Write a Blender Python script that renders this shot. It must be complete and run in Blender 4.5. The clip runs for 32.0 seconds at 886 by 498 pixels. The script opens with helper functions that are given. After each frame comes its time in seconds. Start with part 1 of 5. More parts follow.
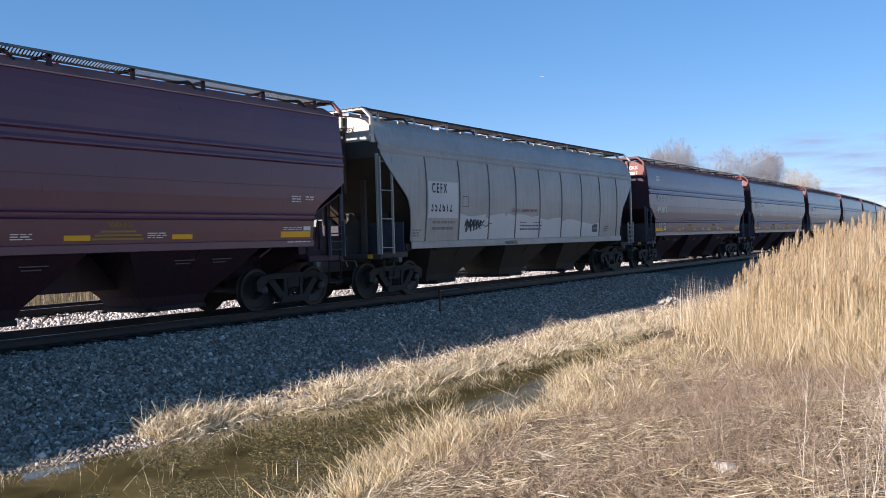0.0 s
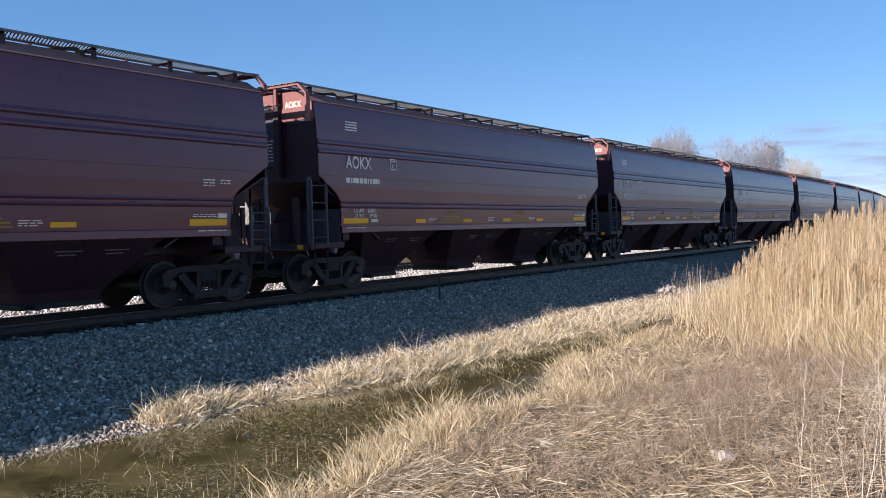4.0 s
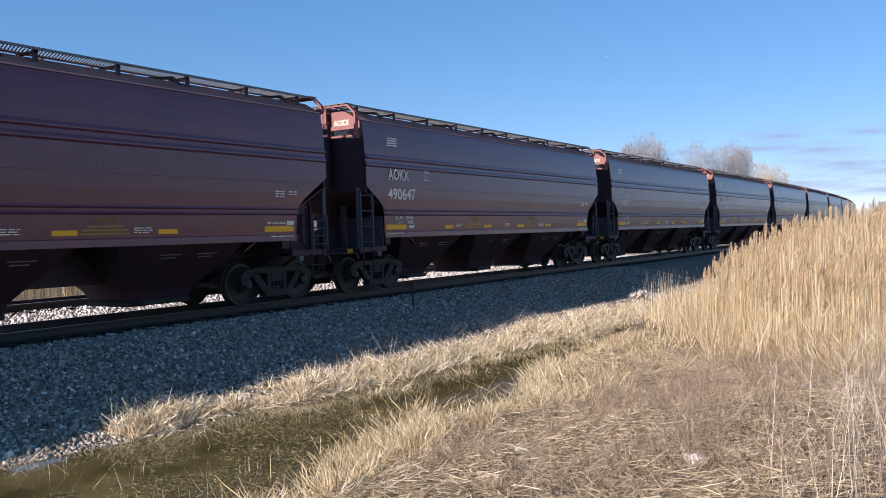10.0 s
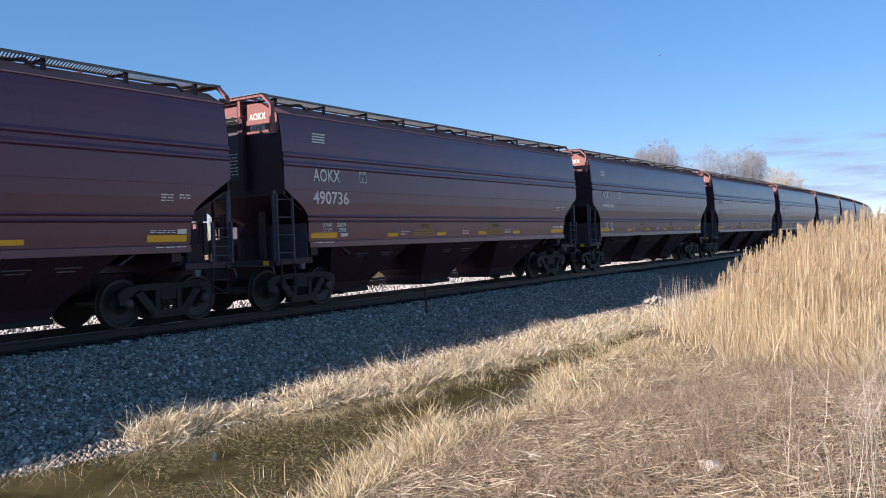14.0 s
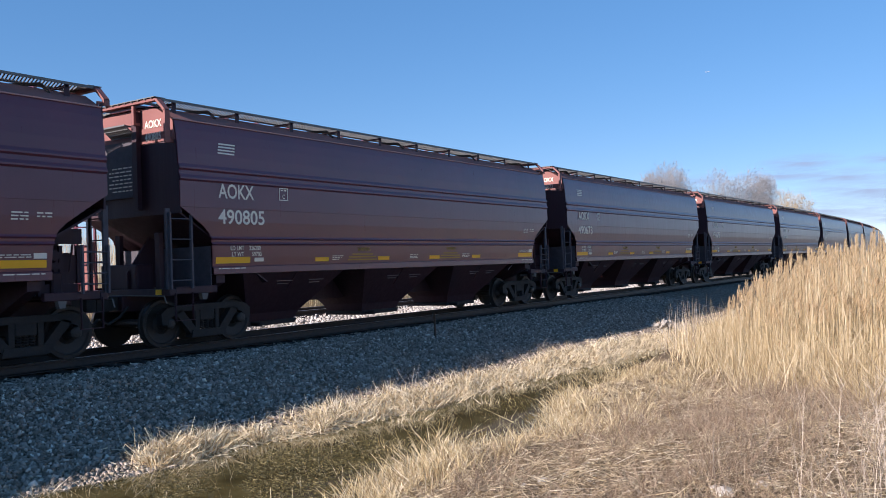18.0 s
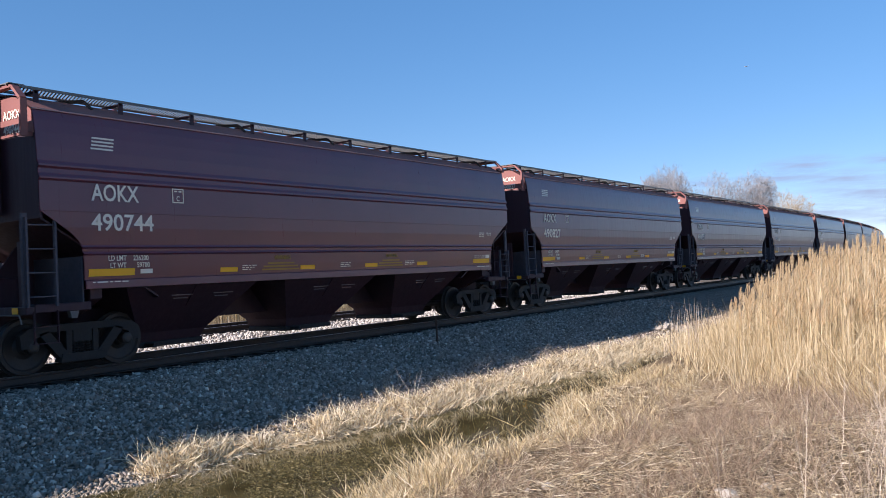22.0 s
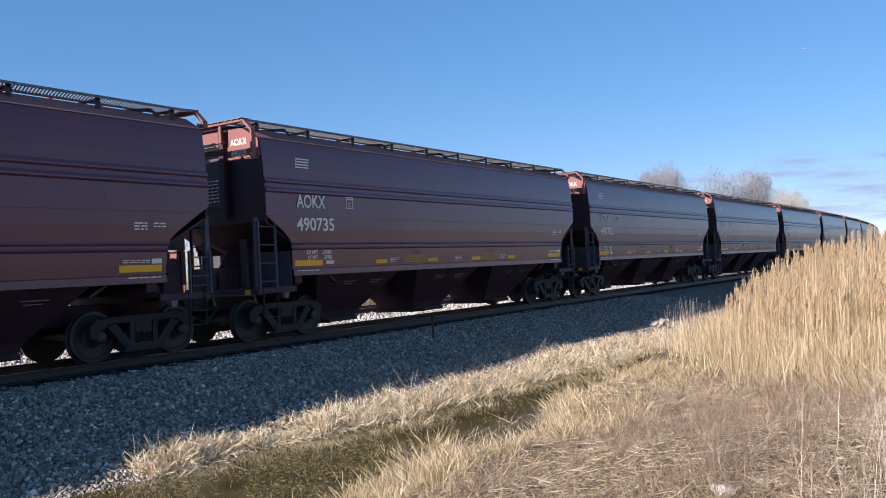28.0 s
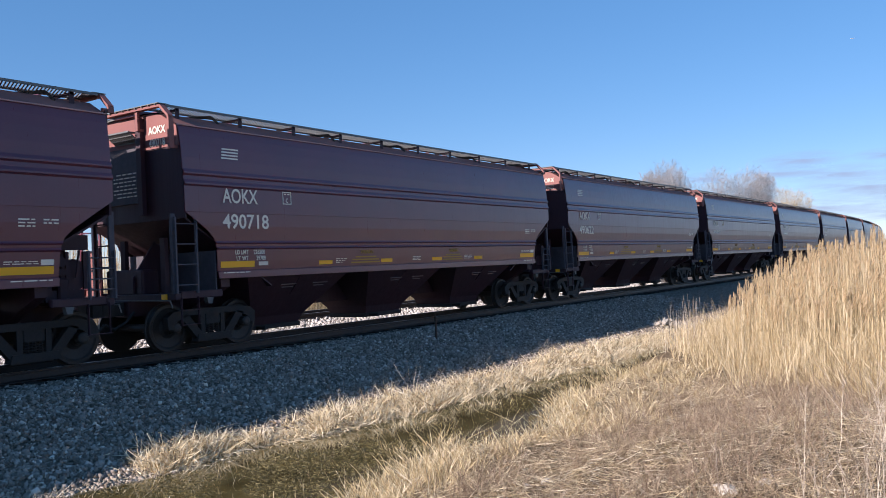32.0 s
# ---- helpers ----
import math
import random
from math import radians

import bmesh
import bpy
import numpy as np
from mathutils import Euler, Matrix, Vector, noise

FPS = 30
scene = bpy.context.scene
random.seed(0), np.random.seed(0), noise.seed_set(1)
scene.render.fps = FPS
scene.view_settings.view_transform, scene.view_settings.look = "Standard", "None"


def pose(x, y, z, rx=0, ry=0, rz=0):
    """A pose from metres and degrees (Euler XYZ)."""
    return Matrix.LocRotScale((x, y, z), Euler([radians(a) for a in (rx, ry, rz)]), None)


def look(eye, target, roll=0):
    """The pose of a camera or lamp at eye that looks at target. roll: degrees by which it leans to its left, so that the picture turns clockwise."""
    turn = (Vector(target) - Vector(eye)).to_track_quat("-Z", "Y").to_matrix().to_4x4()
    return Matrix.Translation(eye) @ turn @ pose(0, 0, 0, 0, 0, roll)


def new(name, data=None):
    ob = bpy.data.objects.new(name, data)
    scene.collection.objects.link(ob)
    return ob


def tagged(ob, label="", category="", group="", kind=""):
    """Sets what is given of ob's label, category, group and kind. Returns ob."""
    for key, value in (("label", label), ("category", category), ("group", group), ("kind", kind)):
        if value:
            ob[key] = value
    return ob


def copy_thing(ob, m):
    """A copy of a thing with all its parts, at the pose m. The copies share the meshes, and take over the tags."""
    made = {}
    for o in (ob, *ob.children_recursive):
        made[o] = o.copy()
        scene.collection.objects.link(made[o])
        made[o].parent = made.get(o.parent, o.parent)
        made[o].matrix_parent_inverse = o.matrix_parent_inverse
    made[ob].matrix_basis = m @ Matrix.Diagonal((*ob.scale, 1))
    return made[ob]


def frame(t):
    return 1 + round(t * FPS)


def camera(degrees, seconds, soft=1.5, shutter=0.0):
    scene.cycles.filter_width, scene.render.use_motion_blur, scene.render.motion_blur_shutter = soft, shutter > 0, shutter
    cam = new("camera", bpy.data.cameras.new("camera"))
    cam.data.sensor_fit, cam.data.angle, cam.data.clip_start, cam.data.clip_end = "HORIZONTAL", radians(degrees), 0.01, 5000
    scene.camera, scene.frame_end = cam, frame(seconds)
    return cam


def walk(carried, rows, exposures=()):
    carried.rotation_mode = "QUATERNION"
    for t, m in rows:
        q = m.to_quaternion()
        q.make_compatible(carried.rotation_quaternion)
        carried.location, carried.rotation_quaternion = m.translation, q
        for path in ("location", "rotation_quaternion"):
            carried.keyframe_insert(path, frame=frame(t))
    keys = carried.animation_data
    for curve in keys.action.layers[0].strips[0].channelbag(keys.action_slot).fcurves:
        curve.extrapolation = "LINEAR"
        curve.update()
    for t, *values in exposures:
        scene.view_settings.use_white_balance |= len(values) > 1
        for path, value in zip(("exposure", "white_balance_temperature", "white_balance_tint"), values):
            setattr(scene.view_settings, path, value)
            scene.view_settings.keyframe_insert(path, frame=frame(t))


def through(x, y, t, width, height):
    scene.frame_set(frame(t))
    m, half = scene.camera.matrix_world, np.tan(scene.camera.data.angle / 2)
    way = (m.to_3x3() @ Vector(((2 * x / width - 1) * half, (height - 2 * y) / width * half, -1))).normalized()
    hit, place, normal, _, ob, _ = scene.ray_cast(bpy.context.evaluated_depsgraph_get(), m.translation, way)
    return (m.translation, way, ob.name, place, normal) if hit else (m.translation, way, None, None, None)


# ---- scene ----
# A hand-held camera beside the line: it stands at one spot and sways. World: y along the track, x towards the viewer's side, z=0 at the rail heads.
cam = camera(55.12, 32.0, soft=0.75, shutter=0.03)
EYE = (14.363, 0.0, 1.395)
TURNS = [
    (0, 89.479, 1.658, 34.055), (0.5, 89.564, 1.584, 34.080), (1, 89.507, 1.516, 33.983), (1.5, 89.275, 1.465, 33.824),
    (2, 89.024, 1.544, 33.678), (2.5, 88.821, 1.461, 33.661), (3, 88.717, 1.446, 33.743), (3.5, 88.670, 1.448, 33.898),
    (5.5, 88.652, 1.457, 34.250), (6, 88.664, 1.477, 34.078), (6.5, 88.696, 1.450, 33.862), (7, 88.692, 1.472, 33.583),
    (7.5, 88.650, 1.547, 33.275), (8, 88.636, 1.631, 32.918), (8.5, 88.688, 1.677, 32.581), (9, 88.771, 1.729, 32.316),
    (9.5, 88.935, 1.770, 32.174), (10, 89.037, 1.820, 32.222), (10.5, 89.175, 1.923, 32.423), (11, 89.312, 1.946, 32.662),
    (11.5, 89.481, 2.086, 32.780), (12, 89.655, 2.106, 32.879), (12.5, 89.702, 2.228, 32.945), (13, 89.665, 2.254, 33.020),
    (13.5, 89.567, 2.129, 33.110), (14, 89.505, 2.056, 33.101), (14.5, 89.530, 1.939, 33.036), (16.5, 90.126, 1.941, 33.106),
    (17, 90.416, 1.963, 33.282), (17.5, 90.730, 1.957, 33.470), (18, 91.085, 1.977, 33.694), (18.5, 91.421, 2.102, 33.906),
    (19, 91.668, 2.154, 34.056), (19.5, 91.778, 2.192, 34.110), (20, 91.729, 2.186, 34.100), (20.5, 91.578, 2.251, 33.998),
    (21, 91.462, 2.314, 33.929), (21.5, 91.415, 2.463, 33.883), (22, 91.476, 2.674, 33.777), (22.5, 91.590, 2.737, 33.605),
    (23, 91.689, 2.797, 33.439), (23.5, 91.726, 2.667, 33.316), (24, 91.717, 2.625, 33.246), (24.5, 91.694, 2.561, 33.226),
    (25, 91.659, 2.580, 33.277), (25.5, 91.585, 2.589, 33.306), (27.5, 91.235, 2.775, 33.387), (28, 91.234, 2.814, 33.515),
    (28.5, 91.249, 2.811, 33.677), (29, 91.249, 2.823, 33.757), (29.5, 91.223, 2.827, 33.770), (30, 91.231, 2.854, 33.689),
    (30.5, 91.272, 2.821, 33.560), (31, 91.269, 2.817, 33.498), (31.5, 91.234, 2.734, 33.553), (32, 91.192, 2.695, 33.706),
]
walk(cam, [(t, pose(*EYE, rx, ry, rz)) for t, rx, ry, rz in TURNS])

# ---------------------------------------------------------------- light
SUN_WAY = Vector((0.725, 2.1, -1.0)).normalized()      # the way the sunlight travels
SUN_ELEV = math.asin(-SUN_WAY.z)
world = bpy.data.worlds.new("sky")
scene.world = world
world.use_nodes = True
wn = world.node_tree
wn.nodes.clear()
sky = wn.nodes.new("ShaderNodeTexSky")
sky.sky_type, sky.sun_disc = "NISHITA", False
sky.sun_elevation = SUN_ELEV
sky.sun_rotation = math.atan2(-SUN_WAY.x, -SUN_WAY.y)
sky.altitude, sky.air_density, sky.dust_density, sky.ozone_density = 1500, 0.85, 0.0, 4.0
bg = wn.nodes.new("ShaderNodeBackground")
bg.inputs[1].default_value = 0.173
wo = wn.nodes.new("ShaderNodeOutputWorld")
hue = wn.nodes.new("ShaderNodeHueSaturation")
hue.inputs["Hue"].default_value = 0.4965
hue.inputs["Saturation"].default_value = 1.50
soften = wn.nodes.new("ShaderNodeGamma")                # haze evens the sky out between the zenith and the skyline
soften.inputs[1].default_value = 0.57
wn.links.new(sky.outputs[0], soften.inputs[0])
wn.links.new(soften.outputs[0], hue.inputs["Color"])
wn.links.new(hue.outputs[0], bg.inputs[0])
wn.links.new(bg.outputs[0], wo.inputs[0])
sun_data = bpy.data.lights.new("sun", "SUN")
sun_data.energy, sun_data.angle, sun_data.color = 4.8, radians(0.53), (1.0, 0.92, 0.80)
sun = new("sun", sun_data)
sun.matrix_world = look((-60, -140, 70), Vector((-60, -140, 70)) + SUN_WAY)
scene.view_settings.exposure = 0.78
scene.view_settings.use_white_balance = True
scene.view_settings.white_balance_temperature, scene.view_settings.white_balance_tint = 6280, 25

# ---------------------------------------------------------------- materials
def material(name, rough=0.7, metal=0.0, spec=0.5):
    m = bpy.data.materials.new(name)
    m.use_nodes = True
    b = m.node_tree.nodes["Principled BSDF"]
    b.inputs["Roughness"].default_value, b.inputs["Metallic"].default_value = rough, metal
    b.inputs["Specular IOR Level"].default_value = spec
    return m, m.node_tree, b


def node(nt, kind, **values):
    n = nt.nodes.new(kind)
    for key, v in values.items():
        n.inputs[key.replace("_", " ")].default_value = v
    return n


def coords(nt, stretch=(1, 1, 1), space="Object"):
    tc, mp = nt.nodes.new("ShaderNodeTexCoord"), nt.nodes.new("ShaderNodeMapping")
    mp.inputs["Scale"].default_value = stretch
    nt.links.new(tc.outputs[space], mp.inputs["Vector"])
    return mp.outputs[0]


def noise_tex(nt, vec, scale, detail=4, rough=0.6):
    n = node(nt, "ShaderNodeTexNoise", Scale=scale, Detail=detail, Roughness=rough)
    nt.links.new(vec, n.inputs["Vector"])
    return n.outputs["Fac"]


def ramp(nt, fac, stops):
    r = nt.nodes.new("ShaderNodeValToRGB")
    els = r.color_ramp.elements
    while len(els) < len(stops):
        els.new(0.5)
    for e, (p, c) in zip(els, stops):
        e.position, e.color = p, (*c, 1)
    nt.links.new(fac, r.inputs[0])
    return r.outputs[0]


def mix(nt, fac, a, b, mode="MIX"):
    n = nt.nodes.new("ShaderNodeMixRGB")
    n.blend_type = mode
    for i, v in ((0, fac), (1, a), (2, b)):
        if isinstance(v, bpy.types.NodeSocket):
            nt.links.new(v, n.inputs[i])
        elif i == 0:
            n.inputs[0].default_value = v
        else:
            n.inputs[i].default_value = (*v, 1)
    return n.outputs[0]


def bump(nt, b, height, strength=0.3, dist=0.02):
    n = node(nt, "ShaderNodeBump", Strength=strength, Distance=dist)
    nt.links.new(height, n.inputs["Height"])
    nt.links.new(n.outputs[0], b.inputs["Normal"])


def painted(name, base, dark, dust, rough=0.45, streak=0.5, spec=0.5, coat=0.0):
    """Weathered paint: broad fading, fine vertical streaks of grime, dust."""
    m, nt, b = material(name, rough, 0, spec)
    big = noise_tex(nt, coords(nt), 0.7, 5)
    streaks = noise_tex(nt, coords(nt, (9, 9, 0.35)), 1.6, 6, 0.7)
    fine = noise_tex(nt, coords(nt), 35, 4)
    c = ramp(nt, big, [(0.3, base), (0.7, dark)])
    c = mix(nt, ramp(nt, streaks, [(0.5, (0, 0, 0)), (0.8, (streak,) * 3)]), c, dust)
    c = mix(nt, 0.12, c, ramp(nt, fine, [(0.3, (0.3, 0.3, 0.3)), (0.7, (0.7, 0.7, 0.7))]), "OVERLAY")
    nt.links.new(c, b.inputs["Base Color"])
    nt.links.new(ramp(nt, streaks, [(0.3, (rough - 0.1,) * 3), (0.8, (rough + 0.2,) * 3)]), b.inputs["Roughness"])
    b.inputs["Coat Weight"].default_value, b.inputs["Coat Roughness"].default_value = coat, 0.34
    bump(nt, b, big, 0.12, 0.03)
    return m


def speckled(name, a, b_, scale=20, rough=0.85, bump_by=0.4, spec=0.3):
    m, nt, b = material(name, rough, 0, spec)
    v = coords(nt)
    n1, n2 = noise_tex(nt, v, scale, 6, 0.7), noise_tex(nt, v, scale * 0.12, 3)
    c = ramp(nt, n1, [(0.3, a), (0.7, b_)])
    c = mix(nt, 0.35, c, ramp(nt, n2, [(0.35, a), (0.65, b_)]))
    nt.links.new(c, b.inputs["Base Color"])
    bump(nt, b, n1, bump_by, 0.01)
    return m


def islands(name, stops, rough=0.8, spec=0.3, fine=0.0, through=0.0):
    """Many small pieces in one mesh, each with a tint of its own."""
    m, nt, b = material(name, rough, 0, spec)
    geo = nt.nodes.new("ShaderNodeNewGeometry")
    c = ramp(nt, geo.outputs["Random Per Island"], stops)
    if fine:
        c = mix(nt, fine, c, ramp(nt, noise_tex(nt, coords(nt), 40, 3), [(0.3, (0.25,) * 3), (0.7, (0.75,) * 3)]), "OVERLAY")
    nt.links.new(c, b.inputs["Base Color"])
    if through:
        tr = nt.nodes.new("ShaderNodeBsdfTranslucent")
        nt.links.new(c, tr.inputs[0])
        mx = nt.nodes.new("ShaderNodeMixShader")
        mx.inputs[0].default_value = through
        nt.links.new(b.outputs[0], mx.inputs[1])
        nt.links.new(tr.outputs[0], mx.inputs[2])
        nt.links.new(mx.outputs[0], nt.nodes["Material Output"].inputs[0])
    return m


MAROON = painted("maroon_paint", (0.146, 0.0305, 0.050), (0.114, 0.025, 0.042), (0.138, 0.062, 0.070), 0.35, 0.25, 0.42, 0.62)
GREYPAINT = painted("pale_grey_paint", (0.42, 0.39, 0.345), (0.33, 0.305, 0.27), (0.20, 0.15, 0.105), 0.45, 0.5, 0.5, 0.2)
# Dark maroon for hoppers and fittings; on end sheets it stands for shade.
UNDER = painted("dark_maroon_and_end_shade", (0.046, 0.013, 0.022), (0.032, 0.011, 0.018), (0.05, 0.031, 0.034), 0.6, 0.4)
# Brown grime under the grey car; on its end sheets it stands for shade.
UNDERGREY = painted("grimy_brown_and_end_shade", (0.085, 0.062, 0.045), (0.05, 0.040, 0.032), (0.12, 0.09, 0.06), 0.75, 0.5)
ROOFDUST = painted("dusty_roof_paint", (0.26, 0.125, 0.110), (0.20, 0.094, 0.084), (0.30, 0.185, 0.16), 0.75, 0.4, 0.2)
EAVEPALE = painted("pale_eave_paint", (0.52, 0.31, 0.28), (0.44, 0.26, 0.24), (0.50, 0.36, 0.32), 0.7, 0.4, 0.2)
# The end paint in the lighter tone it takes under the sun.
PINKRED = painted("sunlit_red_end_paint", (0.26, 0.095, 0.080), (0.21, 0.075, 0.065), (0.30, 0.16, 0.13), 0.6, 0.3)
WHITEMARK, nt_, b_ = material("white_stencil_paint", 0.6)
b_.inputs["Base Color"].default_value = (0.86, 0.77, 0.64, 1)
YELLOW, nt_, b_ = material("yellow_reflective_sheeting", 0.4)
b_.inputs["Base Color"].default_value = (0.98, 0.46, 0.012, 1)
YELLOWFADE, nt_, b_ = material("faded_yellow_stencil", 0.6)
b_.inputs["Base Color"].default_value = (0.40, 0.22, 0.03, 1)
BLACKMARK, nt_, b_ = material("black_stencil_paint", 0.6)
b_.inputs["Base Color"].default_value = (0.02, 0.02, 0.022, 1)
DARKSTEEL = speckled("dark_dusty_steel", (0.016, 0.015, 0.015), (0.034, 0.030, 0.028), 18, 0.65)
WHEELSTEEL = speckled("worn_wheel_steel", (0.022, 0.020, 0.020), (0.045, 0.038, 0.033), 25, 0.5)
TREAD, nt_, b_ = material("polished_tread_steel", 0.25, 1.0)
b_.inputs["Base Color"].default_value = (0.45, 0.43, 0.42, 1)
GALV = speckled("galvanised_grating", (0.10, 0.11, 0.11), (0.17, 0.18, 0.18), 30, 0.45, 0.2, 0.5)
RUST = speckled("rusty_rail_steel", (0.055, 0.032, 0.022), (0.10, 0.062, 0.042), 22, 0.75)
TIEWOOD = speckled("weathered_tie_wood", (0.014, 0.012, 0.010), (0.04, 0.034, 0.028), 12, 0.9)

# ---------------------------------------------------------------- mesh helpers
def part(name, bm, mat, parent=None, label="", smooth=False, share=None):
    """Links a bmesh (or a shared mesh) as one mesh object, under a thing or a part."""
    if share is None:
        me = bpy.data.meshes.new(name)
        bm.to_mesh(me)
        bm.free()
        me.materials.append(mat)
        if smooth:
            me.polygons.foreach_set("use_smooth", [True] * len(me.polygons))
    else:
        me = share
    ob = new(name, me)
    ob.parent = parent
    if label:
        ob["label"] = label
    return ob


def box(bm, x0, x1, y0, y1, z0, z1):
    v = [bm.verts.new((x, y, z)) for z in (z0, z1) for y in (y0, y1) for x in (x0, x1)]
    for f in ((0, 2, 3, 1), (4, 5, 7, 6), (0, 1, 5, 4), (2, 6, 7, 3), (0, 4, 6, 2), (1, 3, 7, 5)):
        bm.faces.new([v[i] for i in f])


def bevelled(bm, size=0.01, seg=1):
    bmesh.ops.bevel(bm, geom=bm.edges[:], offset=size, segments=seg, affect="EDGES", profile=0.6)
    return bm


def bar(bm, p, q, w=0.05, h=0.05, up=(0, 0, 1)):
    p, q = Vector(p), Vector(q)
    d = (q - p).normalized()
    a = d.cross(Vector(up))
    a = (a if a.length > 1e-3 else d.cross(Vector((1, 0, 0)))).normalized()
    b = a.cross(d)
    ring = lambda c: [bm.verts.new(c + a * sx * w / 2 + b * sy * h / 2) for sx, sy in ((-1, -1), (1, -1), (1, 1), (-1, 1))]
    r0, r1 = ring(p), ring(q)
    bm.faces.new(r0[::-1])
    bm.faces.new(r1)
    for i in range(4):
        bm.faces.new((r0[i], r0[(i + 1) % 4], r1[(i + 1) % 4], r1[i]))


def pipe(bm, pts, r=0.02, seg=8, close=True):
    pts = [Vector(p) for p in pts]
    rings = []
    for i, p in enumerate(pts):
        d = (pts[min(i + 1, len(pts) - 1)] - pts[max(i - 1, 0)]).normalized()
        a = d.cross(Vector((0, 0, 1)))
        a = (a if a.length > 0.05 else d.cross(Vector((1, 0, 0)))).normalized()
        b = a.cross(d)
        rr = r[i] if isinstance(r, (list, tuple)) else r
        rings.append([bm.verts.new(p + (a * math.cos(k * math.tau / seg) + b * math.sin(k * math.tau / seg)) * rr) for k in range(seg)])
    for r0, r1 in zip(rings, rings[1:]):
        for k in range(seg):
            bm.faces.new((r0[k], r1[k], r1[(k + 1) % seg], r0[(k + 1) % seg]))
    if close:
        bm.faces.new(rings[0])
        bm.faces.new(rings[-1][::-1])


def disc(bm, c, axis_r, turn):
    """A turned solid about the x axis at c: turn is a list of (x, radius)."""
    seg, rings = axis_r, []
    for x, r in turn:
        rings.append([bm.verts.new((c[0] + x, c[1] + r * math.cos(k * math.tau / seg), c[2] + r * math.sin(k * math.tau / seg))) for k in range(seg)])
    for r0, r1 in zip(rings, rings[1:]):
        for k in range(seg):
            bm.faces.new((r0[k], r0[(k + 1) % seg], r1[(k + 1) % seg], r1[k]))
    bm.faces.new(rings[0][::-1])
    bm.faces.new(rings[-1])


def sheet(bm, rows):
    """A net of quads through rows of points."""
    vs = [[bm.verts.new(p) for p in row] for row in rows]
    for a, b in zip(vs, vs[1:]):
        for i in range(len(a) - 1):
            bm.faces.new((a[i], a[i + 1], b[i + 1], b[i]))
    return vs


def slab(bm, outline, y0, y1, plane="x"):
    """A plate: an outline extruded along one axis."""
    def at(u, v, w):
        return {"x": (w, u, v), "y": (u, w, v), "z": (u, v, w)}[plane]
    a = [bm.verts.new(at(u, v, y0)) for u, v in outline]
    b = [bm.verts.new(at(u, v, y1)) for u, v in outline]
    bm.faces.new(a[::-1])
    bm.faces.new(b)
    n = len(a)
    for i in range(n):
        bm.faces.new((a[i], a[(i + 1) % n], b[(i + 1) % n], b[i]))
    bmesh.ops.recalc_face_normals(bm, faces=bm.faces[:])


def mesh_of(name, verts, faces, mat, smooth=False):
    me = bpy.data.meshes.new(name)
    verts, faces = np.asarray(verts, np.float32), np.asarray(faces, np.int32)
    k = faces.shape[1]
    me.vertices.add(len(verts))
    me.vertices.foreach_set("co", verts.ravel())
    me.loops.add(faces.size)
    me.loops.foreach_set("vertex_index", faces.ravel())
    me.polygons.add(len(faces))
    me.polygons.foreach_set("loop_start", np.arange(0, faces.size, k, dtype=np.int32))
    me.polygons.foreach_set("loop_total", np.full(len(faces), k, np.int32))
    if smooth:
        me.polygons.foreach_set("use_smooth", np.ones(len(faces), bool))
    me.update(calc_edges=True)
    me.materials.append(mat)
    return me


def letters(body, size, mat, name, parent, place, label="", narrow=0.8, gap=1.0):
    """Stencilled writing in the built-in font, as a thin mesh that faces +x (or, by place, elsewhere)."""
    cu = bpy.data.curves.new(name, "FONT")
    cu.body, cu.size, cu.space_character = body, size, gap
    cu.extrude = 0.0015
    cu.resolution_u = 3
    cu.offset = size * 0.014
    tmp = bpy.data.objects.new("tmp", cu)
    me = bpy.data.meshes.new_from_object(tmp)
    bpy.data.objects.remove(tmp)
    me.transform(place @ Matrix.Diagonal((narrow, 1, 1, 1)))
    me.materials.clear()
    me.materials.append(mat)
    ob = new(name, me)
    ob.parent = parent
    if label:
        ob["label"] = label
    return ob

# ---------------------------------------------------------------- the line and the ground
BEND_AT, BEND_R = 60.0, 1053.0


def track_place(s):
    """The place and the heading of the track's middle, s metres along it: straight, then a long bend."""
    if s < BEND_AT:
        return 0.0, s, 0.0
    a = (s - BEND_AT) / BEND_R
    return -BEND_R * (1 - math.cos(a)), BEND_AT + BEND_R * math.sin(a), a


def bend_x(y):
    d = np.clip(np.asarray(y, float) - BEND_AT, 0, 900)
    return -(BEND_R - np.sqrt(BEND_R ** 2 - d * d))


WATER_Z = -0.97
BALLAST_TOE = ([5.0, 6.4, 7.0, 8.0, 8.7, 9.3, 10.6, 11.6, 13.3, 15, 16.4, 18, 24], [5.30, 5.60, 5.62, 5.42, 5.82, 6.0, 6.05, 6.3, 6.0, 6.1, 6.3, 6.6, 6.2])
NEAR_BANK = ([-10, 2, 6, 7, 8.6, 9.4, 10.6, 12.5, 15, 17, 18.5, 22, 30, 60], [9.1, 9.05, 9.0, 8.75, 8.35, 8.75, 8.95, 8.2, 7.65, 7.6, 7.2, 6.8, 6.7, 6.6])
TRACK_GAP = -6.63                                       # the second track's middle


def smooth_step(a, b, v):
    k = np.clip((v - a) / (b - a), 0, 1)
    return k * k * (3 - 2 * k)


def wobble(x, y, s=1.0, seed=0.0):
    return (np.sin(x * 1.31 * s + seed) * np.cos(y * 0.97 * s + 1.7 * seed) + 0.6 * np.sin(x * 2.7 * s - y * 1.9 * s + seed * 2.1)
            + 0.4 * np.cos(x * 4.3 * s + y * 5.1 * s + seed)) / 2.0


